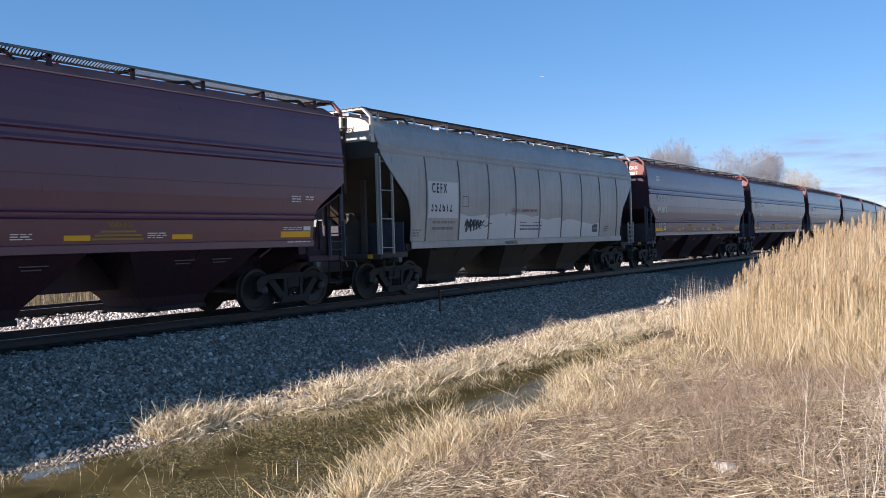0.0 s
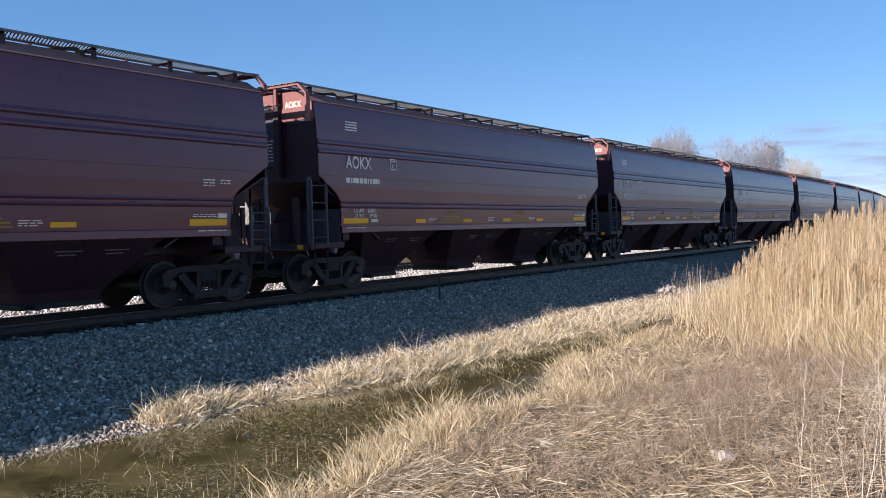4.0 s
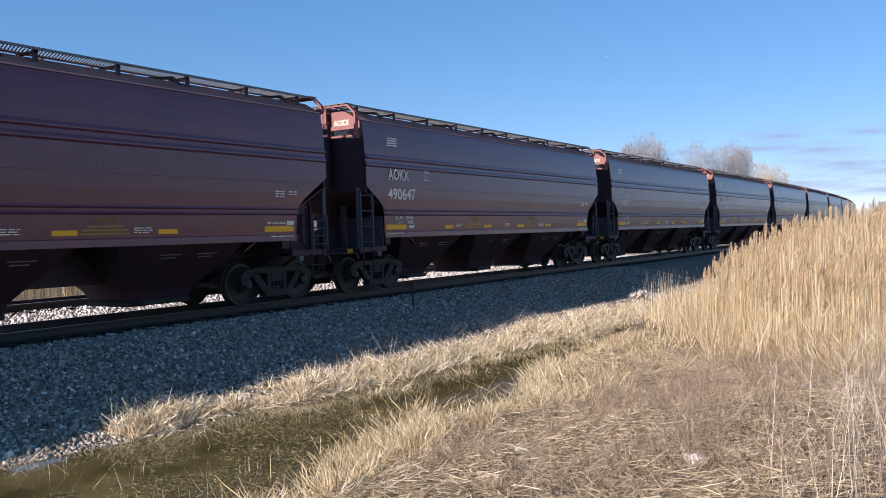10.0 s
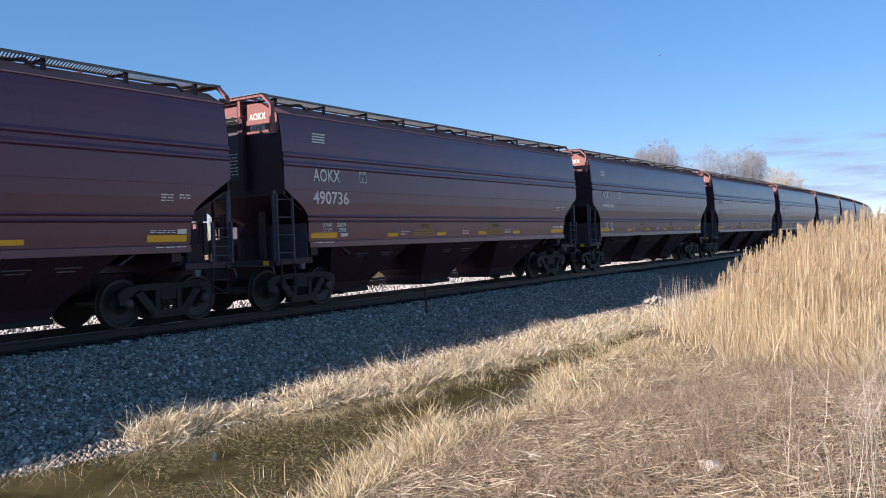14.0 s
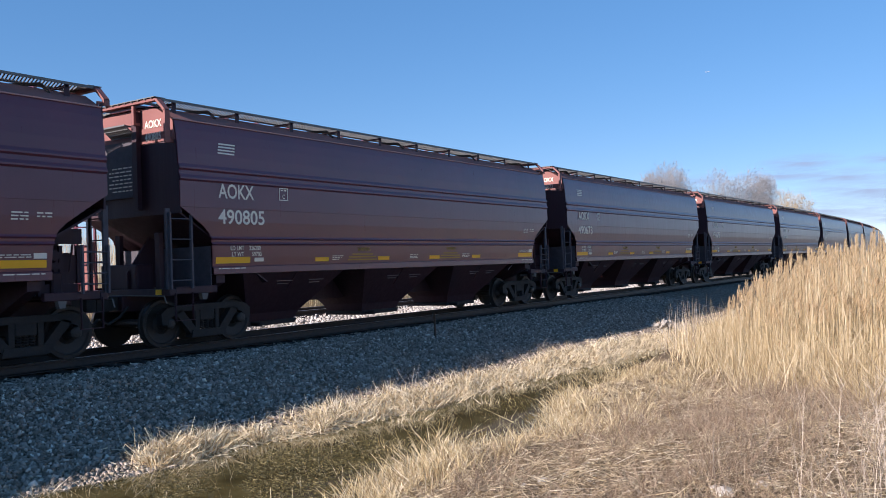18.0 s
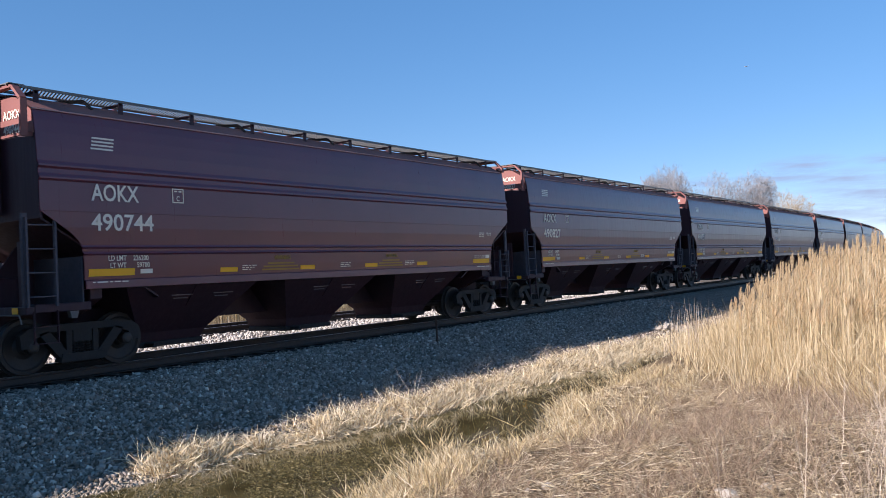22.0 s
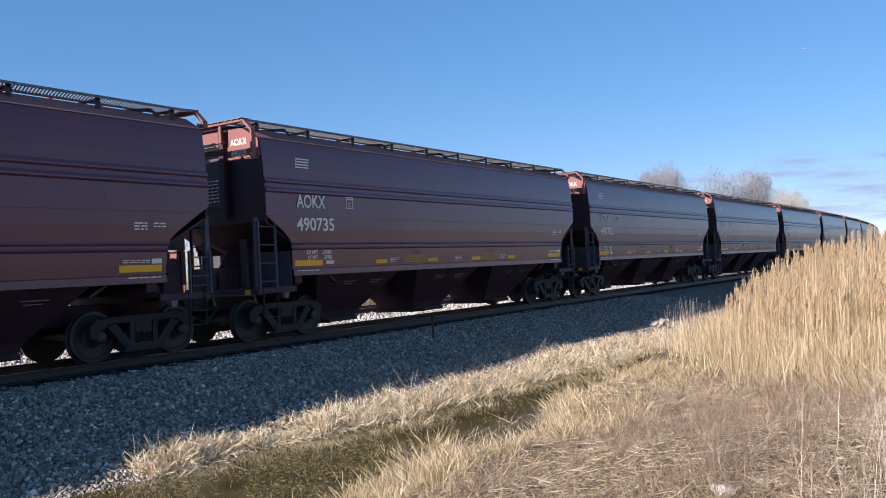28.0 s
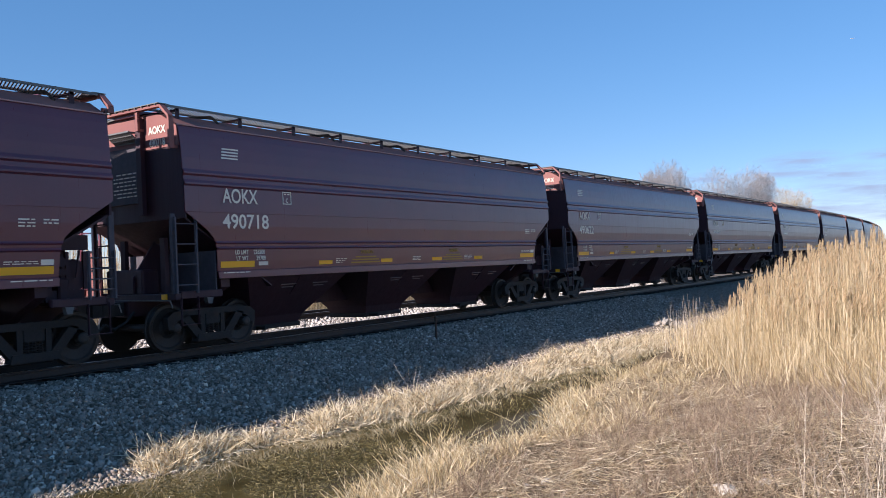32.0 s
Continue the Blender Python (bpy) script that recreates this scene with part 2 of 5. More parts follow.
def ground_z(x, y):
    """Track bed, shoulder, wet ditch, and the rough bank on the viewer's side."""
    x, y = np.asarray(x, float), np.asarray(y, float)
    u = x - bend_x(y)
    toe = np.interp(y, *BALLAST_TOE) + 0.12 * wobble(u * 0.2, y * 0.55, 1.0, 0.4)
    z = np.interp(u, [-400, -13, -10.5, -9.2, 2.15, 2.4], [-1.3, -1.2, -0.75, -0.22, -0.22, -0.24])
    k = (u - 2.4) / np.maximum(toe - 2.4, 0.1)
    slope = -0.24 - 0.74 * np.clip(k, 0, 1)
    z = np.where(u > 2.4, slope, z)
    # ditch floor, then the near bank
    floor = -1.06 - 0.05 * wobble(x, y, 0.7, 2.0)
    into = smooth_step(0, 0.42, u - toe)
    z = np.where(u > toe, z * (1 - into) + floor * into, z)
    near = np.interp(y, *NEAR_BANK) + 0.14 * wobble(y * 0.8, y * 0.5, 1, 1.0)
    bank = np.interp(x - near, [0, 0.5, 1.5, 3.0, 5.5, 10, 30, 400], [-1.04, -0.86, -0.70, -0.52, -0.26, -0.1, 0.1, 0.0])
    bank = bank - 0.25 * smooth_step(8, 16, y) * smooth_step(0.5, 3, x - near) * (1 - smooth_step(60, 140, y))
    bank = bank + 0.05 * wobble(x, y, 1.3, 3.3) + 0.025 * wobble(x, y, 3.7, 1.3)
    mixin = smooth_step(-0.35, 0.25, x - near)
    z = np.where(x > near - 0.35, z * (1 - mixin) + bank * mixin, z)
    return z


def steps(*spans):
    out = []
    for a, b, d in spans:
        out += list(np.arange(a, b, d))
    return np.array(out + [spans[-1][1]])


gx = steps((-2500, -300, 400), (-300, -40, 26), (-40, -12, 4), (-12, 2, 0.7), (2, 14, 0.12), (14, 24, 0.5), (24, 60, 4), (60, 300, 40), (300, 2700, 400))
gy = steps((-2500, -200, 400), (-200, -20, 30), (-20, 1, 1.5), (1, 24, 0.14), (24, 60, 0.6), (60, 200, 5), (200, 700, 40), (700, 3100, 400))
GX, GY = np.meshgrid(gx, gy)
GZ = ground_z(GX, GY)
idx = np.arange(GX.size).reshape(GX.shape)
quads = np.stack([idx[:-1, :-1], idx[:-1, 1:], idx[1:, 1:], idx[1:, :-1]], -1).reshape(-1, 4)

SOIL, nt_, b_ = material("ground_of_gravel_and_dead_thatch", 0.95, 0, 0.2)
pos_ = coords(nt_)
sep_ = nt_.nodes.new("ShaderNodeSeparateXYZ")
nt_.links.new(pos_, sep_.inputs[0])
vor_ = node(nt_, "ShaderNodeTexVoronoi", Scale=17.0, Randomness=1.0)
nt_.links.new(pos_, vor_.inputs["Vector"])
stone_ = ramp(nt_, vor_.outputs["Color"], [(0.15, (0.075, 0.063, 0.047)), (0.5, (0.165, 0.140, 0.105)), (0.85, (0.30, 0.26, 0.205))])
thatch_ = ramp(nt_, noise_tex(nt_, coords(nt_, (3, 1, 1)), 9, 7, 0.75), [(0.30, (0.055, 0.040, 0.024)), (0.5, (0.17, 0.127, 0.076)), (0.72, (0.38, 0.30, 0.19))])
thatch_ = mix(nt_, 0.5, thatch_, ramp(nt_, noise_tex(nt_, pos_, 0.55, 4), [(0.35, (0.13, 0.092, 0.058)), (0.65, (0.25, 0.19, 0.115))]))
ew_ = nt_.nodes.new("ShaderNodeMath")
ew_.operation = "MULTIPLY_ADD"
nt_.links.new(noise_tex(nt_, pos_, 0.9, 3), ew_.inputs[0])
ew_.inputs[1].default_value = 0.9
nt_.links.new(sep_.outputs[0], ew_.inputs[2])
side_ = node(nt_, "ShaderNodeMapRange")
for key, v in (("From Min", 6.1), ("From Max", 6.35)):
    side_.inputs[key].default_value = v
nt_.links.new(ew_.outputs[0], side_.inputs["Value"])
far_ = node(nt_, "ShaderNodeMapRange")
for key, v in (("From Min", -10.4), ("From Max", -9.6)):
    far_.inputs[key].default_value = v
nt_.links.new(sep_.outputs[0], far_.inputs["Value"])
nt_.links.new(mix(nt_, far_.outputs[0], thatch_, mix(nt_, side_.outputs[0], stone_, thatch_)), b_.inputs["Base Color"])
grassy_ = mix(nt_, far_.outputs[0], (1, 1, 1), side_.outputs[0])
bump(nt_, b_, mix(nt_, grassy_, vor_.outputs["Distance"], noise_tex(nt_, coords(nt_, (4, 1.2, 1)), 16, 8, 0.8)), 0.8, 0.04)

ground = new("ground", mesh_of("ground", np.stack([GX, GY, GZ], -1).reshape(-1, 3), quads, SOIL, True))
tagged(ground, "crushed-stone track bed, wet ditch and dry grassy bank", "ground", kind="structure")

# still ditch water, clouded green-brown
WATER, nt_, b_ = material("murky_ditch_water", 0.03, 0, 0.5)
c_ = ramp(nt_, noise_tex(nt_, coords(nt_, (1, 1.4, 1)), 1.3, 6, 0.7), [(0.3, (0.042, 0.035, 0.014)), (0.5, (0.105, 0.086, 0.034)), (0.72, (0.19, 0.155, 0.070))])
nt_.links.new(c_, b_.inputs["Base Color"])
bump(nt_, b_, noise_tex(nt_, coords(nt_), 9, 3), 0.06, 0.01)
bm = bmesh.new()
sheet(bm, [[(5.0, y, WATER_Z), (9.9, y, WATER_Z)] for y in (-6, 4, 12, 20, 26)])
water = tagged(part("water", bm, WATER), "shallow murky green-brown water in the ditch", "water", kind="structure")


def rail_profile():
    return [(-0.076, -0.172), (0.076, -0.172), (0.076, -0.160), (0.012, -0.140), (0.010, -0.046), (0.036, -0.036), (0.037, -0.006),
            (0.030, 0.0), (-0.030, 0.0), (-0.037, -0.006), (-0.036, -0.036), (-0.010, -0.046), (-0.012, -0.140), (-0.076, -0.160)]


def railway(offset, name, label, tie_span):
    """A track: two rails on wooden ties."""
    top = new(name)
    tagged(top, label, "railway track", kind="structure")
    spots = [(-120 + 12 * i) for i in range(15)] + [60 + 10 * i for i in range(1, 40)]
    for side in (-1, 1):
        bm = bmesh.new()
        rows = []
        for s in spots:
            x, y, a = track_place(s)
            ox = offset + side * 0.7525
            rows.append([(x + math.cos(a) * (ox + px), y + math.sin(a) * (ox + px), pz) for px, pz in rail_profile() + rail_profile()[:1]])
        sheet(bm, rows)
        part("rail", bm, RAILSTEEL, top)
    bm = bmesh.new()
    box(bm, -1.3, 1.3, -0.115, 0.115, -0.36, -0.178)
    me = None
    for i in range(int((tie_span[1] - tie_span[0]) / 0.52)):
        s = tie_span[0] + 0.52 * i + random.uniform(-0.03, 0.03)
        x, y, a = track_place(s)
        ob = part("tie", bm, TIEWOOD, top, share=me)
        me = ob.data
        ob.matrix_basis = pose(x + math.cos(a) * offset, y + math.sin(a) * offset, random.uniform(-0.008, 0.004), 0, 0, math.degrees(a) + random.uniform(-1, 1))
    return top


RAILSTEEL, nt_, b_ = material("rail_steel", 0.5, 0.0)
n_ = nt_.nodes.new("ShaderNodeNewGeometry")
s_ = nt_.nodes.new("ShaderNodeSeparateXYZ")
nt_.links.new(n_.outputs["Position"], s_.inputs[0])
g_ = node(nt_, "ShaderNodeMapRange")
g_.inputs["From Min"].default_value, g_.inputs["From Max"].default_value = -0.004, -0.001
nt_.links.new(s_.outputs[2], g_.inputs["Value"])
nt_.links.new(mix(nt_, g_.outputs[0], ramp(nt_, noise_tex(nt_, coords(nt_), 14, 5), [(0.3, (0.013, 0.010, 0.009)), (0.7, (0.028, 0.020, 0.016))]), (0.5, 0.48, 0.46)), b_.inputs["Base Color"])
nt_.links.new(g_.outputs[0], b_.inputs["Metallic"])
railway(0.0, "track_1", "rusty steel rails on wooden ties in gravel", (0, 66))
railway(TRACK_GAP, "track_2", "second line of rusty rails on wooden ties", (6, 54))

# ---------------------------------------------------------------- covered hopper cars
PITCH, HALF, TRUCK_AT = 16.684, 7.68, 6.47
LEAD = 7.47                                             # the body stops shorter at its leading end
SIDE = [(1.430, 1.36), (1.505, 1.37), (1.505, 1.50), (1.470, 1.52), (1.490, 1.70), (1.507, 1.93), (1.536, 1.958), (1.510, 1.995), (1.514, 2.040),
        (1.543, 2.068), (1.518, 2.105), (1.545, 2.40), (1.5525, 2.655), (1.5562, 2.663), (1.556, 2.80), (1.552, 3.15), (1.580, 3.185), (1.579, 3.215), (1.545, 3.275), (1.540, 3.35),
        (1.567, 3.385), (1.566, 3.415), (1.526, 3.48), (1.515, 3.70), (1.490, 3.95), (1.460, 4.15), (1.425, 4.30), (1.410, 4.33), (1.000, 4.575), (0.800, 4.625), (0.420, 4.650), (0.0, 4.655)]


def notch(z):
    """How far the side sheet reaches lengthwise at the height z: its lower corners are cut away in a rounded sweep."""
    return float(np.interp(z, [1.36, 1.90, 2.05, 2.17, 2.30, 2.45, 2.65, 2.80], [6.66, 6.69, 6.72, 6.78, 6.92, 7.14, 7.45, HALF]))


def side_x(z, prof=None):
    prof = prof or SIDE
    return float(np.interp(z, [p[1] for p in prof if p[1] < 4.31], [p[0] for p in prof if p[1] < 4.31]))


def car_shell(car, mat, prof=None, cut=notch, half=HALF, eave=4.34, roof_mat=None, lead=LEAD):
    prof = prof or SIDE
    cols = [-1, -0.86, -0.5, -0.2, 0.2, 0.5, 0.86, 1]
    for side in (1, -1):
        bm = bmesh.new()
        rows = []
        line = [p for p in prof if p[1] <= eave]
        for z in (1.83, 2.12, 2.17, 2.23, 2.30, 2.37, 2.45, 2.55, 2.65, 2.72):
            line.append((side_x(z, prof), z))
        line.sort(key=lambda p: p[1])
        for x, z in line:
            rows.append([(side * x, max(c * cut(z), -lead), z) for c in cols])
        for x, z in line[::-1]:
            rows.append([(side * (x - 0.025), max(c * (cut(z) - 0.001), -lead + 0.001), z) for c in cols])
        rows.append(rows[0])
        sheet(bm, rows)
        bmesh.ops.recalc_face_normals(bm, faces=bm.faces[:])
        part("side_sheet", bm, mat, car, smooth=False)
    bm = bmesh.new()
    roof = [p for p in prof if p[1] >= eave - 0.015]
    line = [(x, z) for x, z in roof] + [(-x, z) for x, z in roof[::-1][1:]]
    sheet(bm, [[(x, y, z) for x, z in line] for y in (-lead, -3, 3, half)] + [[(x, y, z - 0.03) for x, z in line] for y in (half, 3, -3, -lead)])
    part("roof", bm, roof_mat or mat, car, smooth=False)


def roof_walk(car, top, half=HALF, wide=(0.62, 1.15), grate=None, lead=LEAD):
    """Grated running boards along both sides of the roof, on brackets, and the hatches between."""
    for side in (1, -1):
        bm = bmesh.new()
        a, b = wide[0] * side, wide[1] * side
        for x in (a, b):
            box(bm, x - 0.015, x + 0.015, -lead - 0.05, half + 0.05, 4.69, 4.735)
        y = -lead
        while y < half:
            bar(bm, (a, min(y + 0.22, half), 4.715), (b, y, 4.715), 0.026, 0.012)
            y += 0.062
        board = part("running_board", bm, grate or GALV, car, "galvanised grating")
        count = round((half - 0.4) * 2 / 1.6)
        joined = bmesh.new()
        for i in range(count + 1):
            y = -half + 0.45 + i * (2 * half - 0.9) / count
            bm = bmesh.new() if side > 0 else joined
            box(bm, min(b, b - side * 0.012), max(b, b - side * 0.012), y - 0.05, y + 0.05, 4.38, 4.69)
            bar(bm, (a, y, 4.66), (b, y, 4.66), 0.05, 0.04)
            box(bm, a - 0.02, a + 0.02, y - 0.03, y + 0.03, 4.46, 4.66)
            if side > 0:
                part("bracket", bm, UNDER if top is MAROON else top, car)
        if side < 0:
            part("brackets", joined, top, board)["kind"] = "stuff"
        else:
            joined.free()
            # hatch locking bars and folded gratings that stick up between the boards
            for k in range(5):
                y = -half + 1.0 + k * (2 * half - 2.0) / 4 + random.uniform(-0.3, 0.3)
                bm = bmesh.new()
                bar(bm, (0.50, y, 4.63), (1.02, y + 0.42, 4.65), 0.03, 0.06)
                bar(bm, (1.02, y + 0.42, 4.65), (1.14, y + 0.5, 4.50), 0.03, 0.05)
                part("hatch_lever", bm, DARKSTEEL, car)
    for k in range(4):
        y = (k - 1.5) * half / 2.02
        bm = bmesh.new()
        box(bm, -0.36, 0.36, y - 1.85, y + 1.85, 4.62, 4.72)
        for d in (-1.4, -0.5, 0.5, 1.4):
            box(bm, -0.42, 0.42, y + d - 0.03, y + d + 0.03, 4.722, 4.75)
        part("hatch_cover", bm, top, car)


def ladder(car, name, mat, x, y0, y1, z0, z1, rungs, along="y", joined=False):
    """Two stiles and their rungs, on the side (along y) or on the end (along x)."""
    bm = bmesh.new()
    for k in (y0, y1) if joined else (y0,):
        p = (x, k) if along == "y" else (k, x)
        bar(bm, (*p, z0), (*p, z1), 0.035, 0.06)
    top = None if joined else part(name, bm, mat, car)
    if not joined:
        bm = bmesh.new()
        bar(bm, (x, y1, z0), (x, y1, z1), 0.035, 0.06)
        part("stile", bm, mat, top)
    for i in range(rungs):
        z = z0 + 0.16 + i * (z1 - z0 - 0.28) / max(rungs - 1, 1)
        bm = bm if joined else bmesh.new()
        p, q = ((x, y0, z), (x, y1, z)) if along == "y" else ((y0, x, z), (y1, x, z))
        pipe(bm, [p, q], 0.014, 6)
        if not joined:
            part("rung", bm, mat, top)
    if joined:
        top = part(name, bm, mat, car)
        top["kind"] = "stuff"
    return top


def car_end(car, e, paint, lit, under, marks, half=HALF, z1=2.58, prof=None, out_by=0.0):
    """One end: the flat end sheet, the slope sheet below it, posts, sill, ladder, coupler, and the hoop of the roof walk."""
    o = half - HALF
    Y = lambda v: e * (v + o)
    D = lambda v: e * (v + o + out_by)
    B = LEAD if e < 0 and o == 0 else HALF             # where the body ends; sill and ladders go further
    # Lower end sheet: shade between the cars is put into its colour.
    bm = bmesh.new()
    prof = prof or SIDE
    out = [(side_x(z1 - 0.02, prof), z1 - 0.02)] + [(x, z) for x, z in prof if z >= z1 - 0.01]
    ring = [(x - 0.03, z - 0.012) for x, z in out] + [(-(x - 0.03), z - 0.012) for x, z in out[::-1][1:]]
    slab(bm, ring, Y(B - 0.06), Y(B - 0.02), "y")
    part("end_sheet", bm, under, car, "end sheet in a dark tone for the gap's shade")
    # Top of the same sheet, coloured lighter as the sunlit strip.
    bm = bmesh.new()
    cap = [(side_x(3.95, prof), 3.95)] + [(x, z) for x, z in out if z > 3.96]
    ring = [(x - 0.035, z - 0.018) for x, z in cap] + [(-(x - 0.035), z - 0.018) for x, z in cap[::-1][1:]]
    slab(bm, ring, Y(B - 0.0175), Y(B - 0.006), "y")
    part("end_cap", bm, lit, car, "top of the end sheet in its sunlit tone")
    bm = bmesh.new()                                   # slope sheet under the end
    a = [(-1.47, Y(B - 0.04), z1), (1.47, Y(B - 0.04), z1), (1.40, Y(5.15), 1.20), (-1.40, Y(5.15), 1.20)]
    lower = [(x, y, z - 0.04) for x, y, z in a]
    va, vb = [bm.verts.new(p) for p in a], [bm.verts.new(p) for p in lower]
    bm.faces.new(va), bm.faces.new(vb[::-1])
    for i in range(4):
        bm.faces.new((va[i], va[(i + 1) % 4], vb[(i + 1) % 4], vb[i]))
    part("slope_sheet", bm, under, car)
    post = PANELGREY if paint is MAROON else paint
    for x in (1.44, -1.44):                            # corner posts
        bm = bmesh.new()
        bar(bm, (x, Y(HALF + 0.01), 1.12), (x, Y(HALF + 0.01), z1 + 0.04), 0.10, 0.05)
        part("corner_post", bm, post, car)
    for x in (0.62, -0.62):                            # braces between the sill and the slope sheet
        for y, k in ((7.25, 0.82), (6.35, 0.48)):
            bm = bmesh.new()
            bar(bm, (x, Y(y), 1.12), (x, Y(y), 1.2 + (z1 - 1.2) * k - 0.12), 0.09, 0.14)
            part("brace", bm, under, car)
    bm = bmesh.new()                                   # upright shear plate at the middle
    slab(bm, [(Y(5.6), 1.15), (Y(7.55), 1.15), (Y(7.55), 1.45), (Y(7.0), 2.16), (Y(6.2), 1.75)], -0.02, 0.02, "x")
    part("shear_plate", bm, under, car)
    bm = bmesh.new()                                   # end sill and side sill stubs
    box(bm, -1.47, 1.47, min(Y(HALF - 0.12), Y(HALF + 0.02)), max(Y(HALF - 0.12), Y(HALF + 0.02)), 1.0, 1.13)
    bevelled(bm, 0.012)
    part("end_sill", bm, under, car)
    bm = bmesh.new()                                   # body bolster across the truck
    slab(bm, [(-1.39, 1.36), (-1.39, 1.20), (-0.45, 0.78), (0.45, 0.78), (1.39, 1.20), (1.39, 1.36)], Y(6.30), Y(6.52), "y")
    part("bolster", bm, under, car)
    for x in (1.40, -1.40):
        bm = bmesh.new()
        box(bm, x - 0.06, x + 0.06, min(Y(6.55), Y(HALF - 0.13)), max(Y(6.55), Y(HALF - 0.13)), 1.02, 1.16)
        bevelled(bm, 0.012)
        part("side_sill", bm, under, car)
        bm = bmesh.new()                               # jacking pad under the sill
        slab(bm, [(Y(6.94), 1.02), (Y(6.78), 1.02), (Y(6.81), 0.90), (Y(6.91), 0.90)], x - 0.05, x + 0.05, "x")
        part("jacking_pad", bm, JACK, car)
    bm = bmesh.new()
    box(bm, -1.35, 1.35, min(Y(6.9), Y(HALF - 0.13)), max(Y(6.9), Y(HALF - 0.13)), 1.065, 1.10)
    part("end_platform", bm, under, car)
    if e < 0:                                          # brake wheel gear and valve boxes stand on the leading end
        bm = bmesh.new()
        box(bm, -0.9, 0.25, Y(7.5), Y(7.1), 1.105, 1.62)
        bevelled(bm, 0.04, 2)
        part("brake_reservoir_box", bm, under, car)
        bm = bmesh.new()
        box(bm, -1.40, 1.44, Y(6.70), Y(6.67), 1.105, 1.92)
        part("equipment_panel", bm, PANELGREY, car, "dusty grey bulkhead plate")
        for x0, x1, z in ((-1.47, -1.06, 2.02), (-0.98, -0.86, 2.10)):
            bm = bmesh.new()
            box(bm, x0, x1, Y(7.672), Y(7.640), 1.135, z)
            part("corner_plate", bm, lit, car)
        bm = bmesh.new()
        box(bm, 1.08, 1.24, Y(7.716), Y(7.704), 1.02, 1.12)
        part("yellow_plate", bm, YELLOW, car, "small yellow plate")
    else:
        bm = bmesh.new()
        disc(bm, (0.9, Y(7.3), 1.55), 20, [(-0.03, 0.26), (0.0, 0.28), (0.03, 0.26)])
        part("brake_wheel", bm, under, car)
        bm = bmesh.new()
        slab(bm, [(-1.40, 1.105), (0.70, 1.105), (0.70, 1.55), (0.10, 1.55), (0.10, 1.90), (-1.40, 1.90)], Y(6.67), Y(6.70), "y")
        part("equipment_panel", bm, under, car)
        bm = bmesh.new()
        disc(bm, (0.2, Y(7.05), 1.32), 14, [(-0.42, 0.12), (-0.38, 0.17), (0.38, 0.17), (0.42, 0.12)])
        part("air_reservoir", bm, under, car)
        bm = bmesh.new()
        box(bm, 0.75, 1.02, Y(6.95), Y(7.15), 1.105, 1.50)
        bevelled(bm, 0.03)
        part("brake_valve", bm, under, car)
        bm = bmesh.new()                               # the plated stand of the brake gear, with two openings
        for y0, y1, z0, z1 in ((6.74, 7.46, 1.105, 1.30), (6.74, 6.86, 1.30, 1.95), (7.13, 7.19, 1.30, 1.95), (7.46, 7.56, 1.30, 1.95), (6.80, 7.56, 1.98, 2.24), (6.86, 7.13, 1.55, 1.66)):
            box(bm, 0.90, 0.96, Y(y0), Y(y1), z0, z1)
        for y0, z0, y1, z1 in ((7.0, 1.7, 6.92, 2.0), (7.28, 1.5, 7.34, 1.97)):
            pipe(bm, [(1.0, Y(y0), z0), (1.02, Y(y1), z1)], 0.02, 6)
        disc(bm, (1.0, Y(7.02), 1.78), 12, [(-0.02, 0.085), (0.02, 0.085)])
        part("brake_stand", bm, under, car)
    ladder(car, "side_ladder", post, 1.505, Y(7.69), Y(7.20), 1.12, z1 - 0.03, 4)
    ladder(car, "side_ladder", paint, -1.505, Y(7.69), Y(7.20), 1.12, z1 - 0.03, 4, "y", True)
    bm = bmesh.new()                                   # sill step
    for y in (7.58, 7.18):
        bar(bm, (1.48, Y(y), 1.05), (1.48, Y(y), 0.52), 0.012, 0.05)
    bar(bm, (1.48, Y(7.60), 0.53), (1.48, Y(7.16), 0.53), 0.07, 0.014)
    bar(bm, (1.48, Y(7.60), 0.80), (1.48, Y(7.16), 0.80), 0.05, 0.014)
    part("sill_step", bm, under, car)
    # the hoop that carries the crossover board
    bm = bmesh.new()
    yo = Y(B + 0.13)
    foot = 3.86 if e < 0 else 4.36
    path = [(1.39, foot), (1.39, 4.47), (1.15, 4.70), (-1.15, 4.70), (-1.39, 4.47), (-1.39, foot)]
    for (x0, z0), (x1, z1) in zip(path, path[1:]):
        bar(bm, (x0, yo, z0), (x1, yo, z1), 0.05, 0.115, (0, 1, 0))
    for x in (1.37, -1.37):
        bar(bm, (x, yo, foot + 0.04), (x, Y(B - 0.03), foot + 0.04), 0.05, 0.06)
    part("end_hoop", bm, lit, car)
    bm = bmesh.new()
    bar(bm, (0.42, yo, 4.67), (0.42, yo, 4.30), 0.07, 0.05, (0, 1, 0))
    bar(bm, (0.42, yo, 4.32), (0.42, Y(B - 0.03), 4.32), 0.05, 0.05)
    part("hoop_post", bm, lit, car)
    bm = bmesh.new()
    box(bm, -1.15, 1.15, min(Y(B - 0.05), Y(B + 0.22)), max(Y(B - 0.05), Y(B + 0.22)), 4.735, 4.75)
    for k in range(12):
        box(bm, -1.15 + k * 0.2, -1.12 + k * 0.2, min(Y(B - 0.05), Y(B + 0.22)), max(Y(B - 0.05), Y(B + 0.22)), 4.715, 4.735)
    part("crossover_board", bm, GALV, car, "galvanised grating")
    bm = bmesh.new()                                   # grated step halfway up the end
